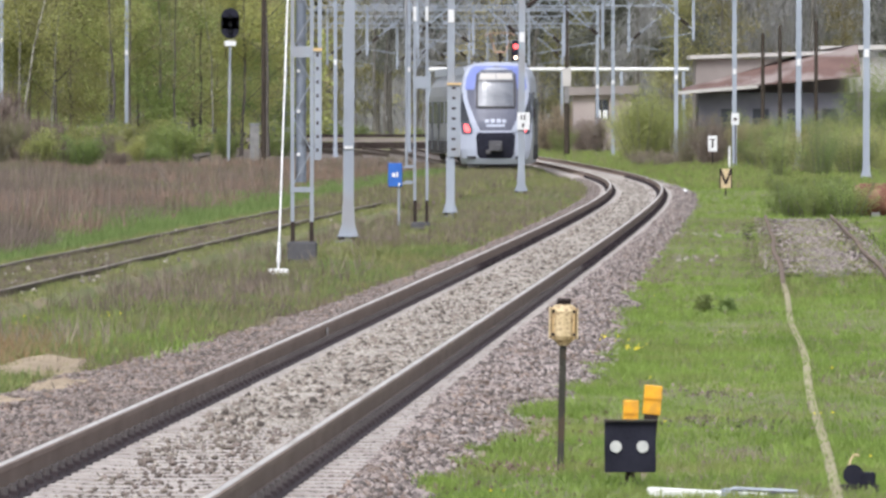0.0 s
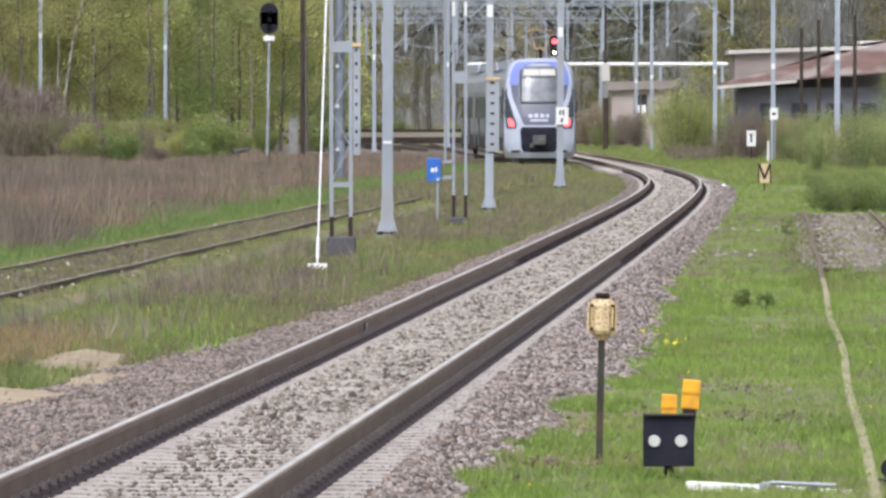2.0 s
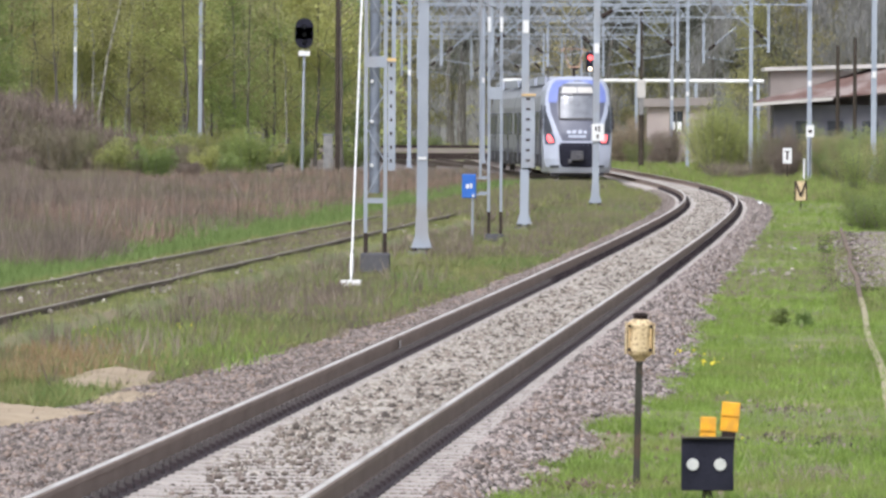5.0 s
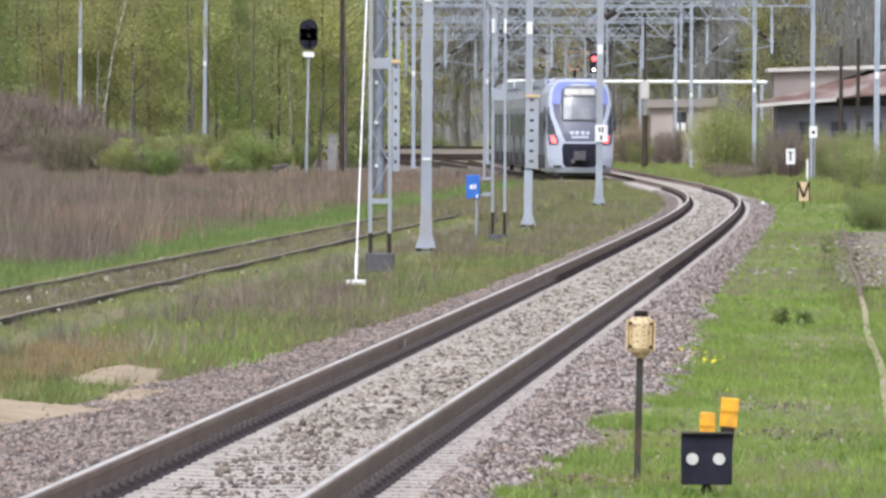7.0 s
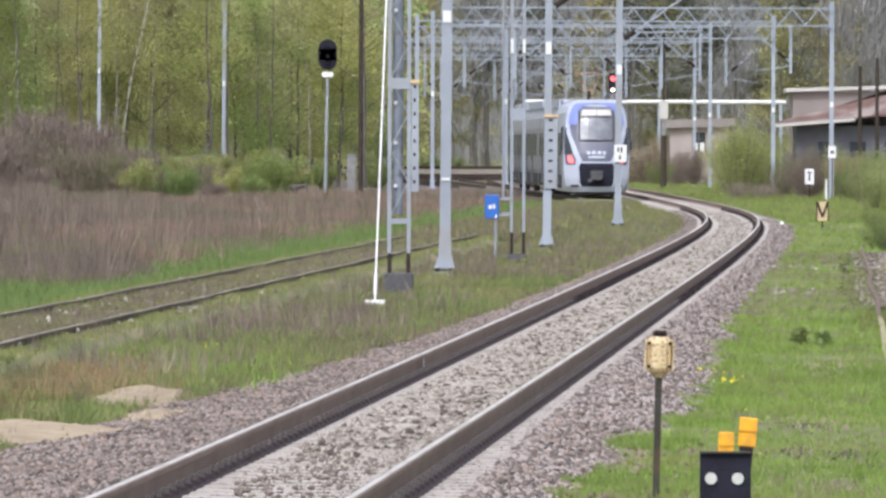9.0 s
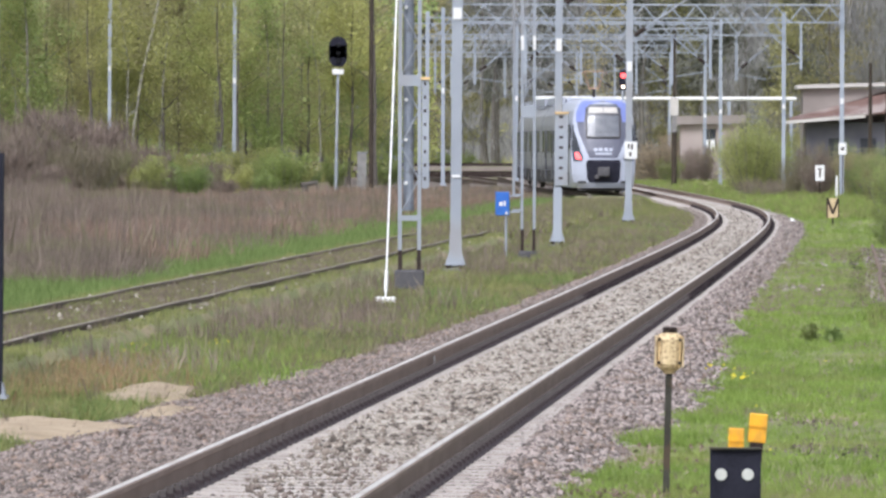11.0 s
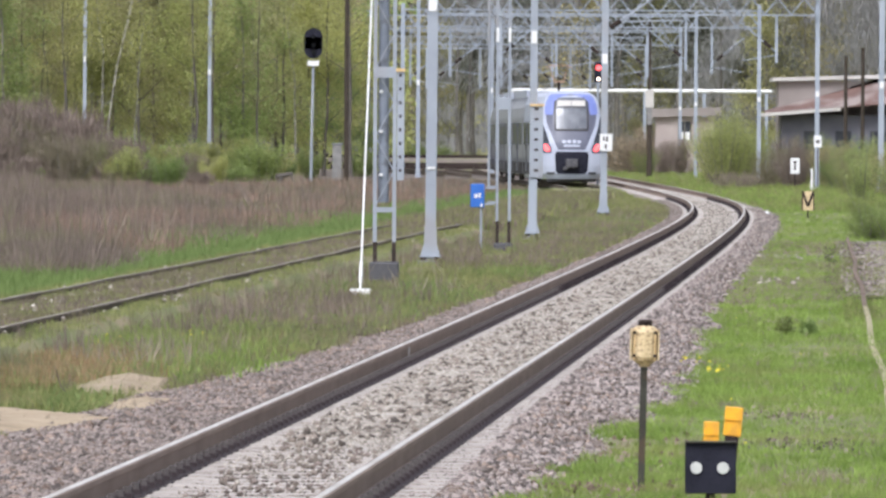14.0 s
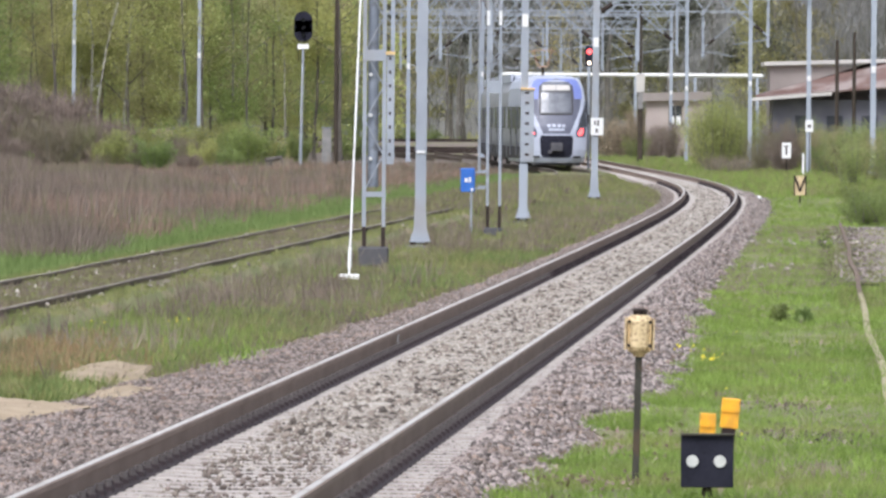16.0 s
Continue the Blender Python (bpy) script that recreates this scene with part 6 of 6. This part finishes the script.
def make_stones():
    def bed(n, y0, y1, lo, hi, power):
        P = between(n, y0, y1, lambda y: main_x(y) + lo(y), lambda y: main_x(y) + hi(y), power)
        for p in P:
            o = abs(p[0] - main_x(p[1]))
            side = bed_edge(p[1], 1 if p[0] > main_x(p[1]) else -1)
            p[2] = -.176 + (GROUND + .2) * max(0, (o - 1.28) / max(.2, side - 1.28))
        return P
    P = bed(26000, 46, 300, lambda y: float(np.interp(y, [50, 60, 72, 90], [1.28, 1.18, 1.1, 1.05])), lambda y: bed_edge(y, 1) + (.45 if y < 78 else .12), 1.9)
    stuff("ballast_stones", scatter_mesh("ballast_stones", P, rng.uniform(.022, .075, len(P)), OCTA_V, OCTA_F, M["stone"], (1, 1, .7), .45), "loose grey and pinkish ballast stones", "ballast")
    P = bed(48000, 46, 340, lambda y: -bed_edge(y, -1) - .3, lambda y: -1.05, 1.85)
    stuff("dark_ballast", scatter_mesh("dark_ballast", P, rng.uniform(.02, .065, len(P)), OCTA_V, OCTA_F, M["stone_dark"], (1, 1, .6), .45), "weathered grey-brown ballast stones", "ballast")
    for lo, hi, n, mt, lb in ((.9, 1.32, 5200, "stone", "grey stones between the sleeper ends"), (-1.3, -.9, 4200, "stone", "grey stones between the sleeper ends"), (-.62, .62, 5000, "lump", "dark dirty stones between the sleepers")):
        P = bed(n * 2, 46, 100, lambda y: lo, lambda y: hi, 1.4)
        step = (P[:, 1] - 44) / .6 % 1
        P = P[np.abs(step - .5) < .23]
        P[:, 2] = -.19
        stuff("crib_stones", scatter_mesh("crib_stones", P, rng.uniform(.016, .038, len(P)), OCTA_V, OCTA_F, M[mt], (1, 1, .6), .35), lb, "ballast")
    P = np.concatenate([bed(1600, 46, 220, lambda y: 1.2, lambda y: bed_edge(y, 1) + .3, 1.9), bed(2400, 46, 220, lambda y: -bed_edge(y, -1) - .1, lambda y: -1.25, 1.9)])
    stuff("brown_stones", scatter_mesh("brown_stones", P, rng.uniform(.03, .08, len(P)), OCTA_V, OCTA_F, M["rusty_stone"], (1, 1, .8), .35), "rust-stained brown ballast stones", "ballast")
    P = between(700, 52, 74, lambda y: main_x(y) + bed_edge(y, 1) - .1, lambda y: main_x(y) + bed_edge(y, 1) + 1.0, 1.5)
    P[:, 2] += .03
    P = patchy(P, 1.1, -.05)
    stuff("leaf_litter", scatter_mesh("leaf_litter", P, rng.uniform(.015, .045, len(P)), LEAF_V, LEAF_F, M["rusty_stone"], tilt=1.5), "brown dead leaves at the edge of the ballast", "leaf litter")
    P = bed(16000, 50, 240, lambda y: -.5, lambda y: .5, 1.7)
    P = P[rng.uniform(0, 1, len(P)) < np.clip((P[:, 1] - 58) / 26, .02, 1)]
    stuff("track_pebbles", scatter_mesh("track_pebbles", P, rng.uniform(.015, .04, len(P)), OCTA_V, OCTA_F, M["pebble"], (1, 1, .6), .35), "pale pebbles filling the track", "ballast")
    P = patchy(bed(7000, 50, 330, lambda y: -.45, lambda y: .58, 1.3), 2.2, -.2)
    P = P[rng.uniform(0, 1, len(P)) < np.clip((P[:, 1] - 48) / 26, .1, 1) * np.where(np.abs(P[:, 0] - np.array([main_x(y) for y in P[:, 1]])) < .33, 1, .4)]
    P = P[np.argsort(P[:, 1])]
    shapes = [scatter_mesh("loose_stone", np.zeros((1, 3)), np.array([1.0]), OCTA_V, OCTA_F, M["lump"], (1, 1, .75), .35) for i in range(9)]
    for i, p in enumerate(P[:300]):
        ob = finish(new("loose_stone", shapes[i % 9]), main_track)
        k = float(rng.uniform(.02, .062))
        ob.matrix_basis = pose(*map(float, p), 0, 0, float(rng.uniform(0, 360))) @ Matrix.Diagonal((k, k, k, 1))
    P = P[300:]
    stuff("stray_stones", scatter_mesh("stray_stones", P, rng.uniform(.025, .08, len(P)), OCTA_V, OCTA_F, M["lump"], (1, 1, .75), .35), "dirty stones strewn between the rails", "ballast")
    for x, y in ((6.9, 281), (7.4, 285)):
        t = new("white_stone", scatter_mesh("white_stone", np.zeros((1, 3)), np.array([.35]), OCTA_V, OCTA_F, M["white"], (1, .8, .6), .2))
        t.location = (x, y, GROUND + .06)
        tagged(t, "whitewashed stone beside the track", "stone", "white stones")


def make_crib():
    """Pale grit that fills the middle of the track farther on."""
    V, Fc = [], []
    yy = spaced(60, 460, .5)
    for y in yy:
        e = .1 * noise.noise(Vector((y * .6, 0, 0)))
        rise = min(1, (y - 60) / 12)
        for o, z in ((-.5 + e, -.24), (-.4 + e, -.205 + .025 * rise), (0, -.2 + .028 * rise), (.4 - e, -.205 + .025 * rise), (.5 - e, -.24)):
            V.append((main_x(y) + o, y, z + .012 * noise.noise(Vector((y * 2.3, o * 5, 1)))))
    for i in range(len(yy) - 1):
        for j in range(4):
            a = 5 * i + j
            Fc.append((a, a + 1, a + 6, a + 5))
    tagged(new("track_grit", link_mesh("track_grit", V, Fc, M["grit"], True)), "pale grit filling the middle of the track", "grit", kind="structure")


def make_sleepers(track, ys):
    V, Fc = sleeper_data()
    me = link_mesh("sleeper", V, Fc, M["sleeper"])
    near, far = ys[:300], ys[300:]
    for y in near:
        ob = finish(new("sleeper", me), track)
        a = -math.atan(main_x(y + .5) - main_x(y - .5))
        ob.matrix_basis = pose(main_x(y) + rng.normal(0, .008), y, .003 + rng.normal(0, .001), 0, 0, math.degrees(a) + rng.normal(0, .3))
    rest = np.concatenate([np.array(V) + (main_x(y), y, 0) for y in far])
    faces = np.concatenate([np.array([f for f in Fc]) + 32 * i for i in range(len(far))])
    ob = finish(new("far_sleeper", array_mesh("far_sleeper", rest, faces, M["sleeper"])), track)
    tagged(ob, kind="stuff")
    xm = main_x(92.5) - .7535
    part("paint_mark", bx(xm + .0125, xm + .0165, 92.1, 92.9, -.125, -.055), M["white"], track, "faded white paint mark")
    V, Fc = clip_data()
    me = link_mesh("rail_fastening", V, Fc, M["clip"])
    me.materials.append(M["bolt"])
    for f in me.polygons:
        f.material_index = 1 if f.center.z > -.127 else 0
    for y in near[:150]:
        for o in (-.7535, .7535):
            finish(new("rail_fastening", me), track).matrix_basis = pose(main_x(y) + o, y, 0, 0, 0, math.degrees(-math.atan(main_x(y + .5) - main_x(y - .5))))
    C = np.array(V)
    quads = np.array([f for f in Fc if len(f) == 4])
    spots = [(main_x(y) + o, y, 0) for y in ys[150:500] for o in (-.7535, .7535)]
    ob = finish(new("far_fastening", array_mesh("far_fastening", np.concatenate([C + p for p in spots]), np.concatenate([quads + len(C) * i for i in range(len(spots))]), M["clip"])), track)
    tagged(ob, kind="stuff")
    V, Fc = sleeper_data()
    ob = thing("siding_sleepers", (0, 0, 0), "old wooden sleepers half buried in gravel", "sleepers", kind="stuff")
    for i in range(60):
        y = 137 + i * 1.2
        finish(new("old_sleeper", bpy.data.meshes.get("old_sleeper") or link_mesh("old_sleeper", V, Fc, M["wood_pole"])), ob).matrix_basis = pose(siding_x(y), y, -.105, 0, 0, -1.8)


def motions():
    for car, i in TRAIN:
        walk(car, [(t, car_pose(train_nose(t) + i * CAR)) for t in (0, 2, 4.5, 7, 9, 11.5, 14, 16)])


make_ground()
main_track, sleeper_ys = make_main_track()
make_old_tracks()
make_near_masts()
make_overhead()
make_signals()
make_signs()
make_buildings()
make_train()
make_woods()
make_plants()
make_stones()
make_crib()
make_sleepers(main_track, sleeper_ys)
motions()
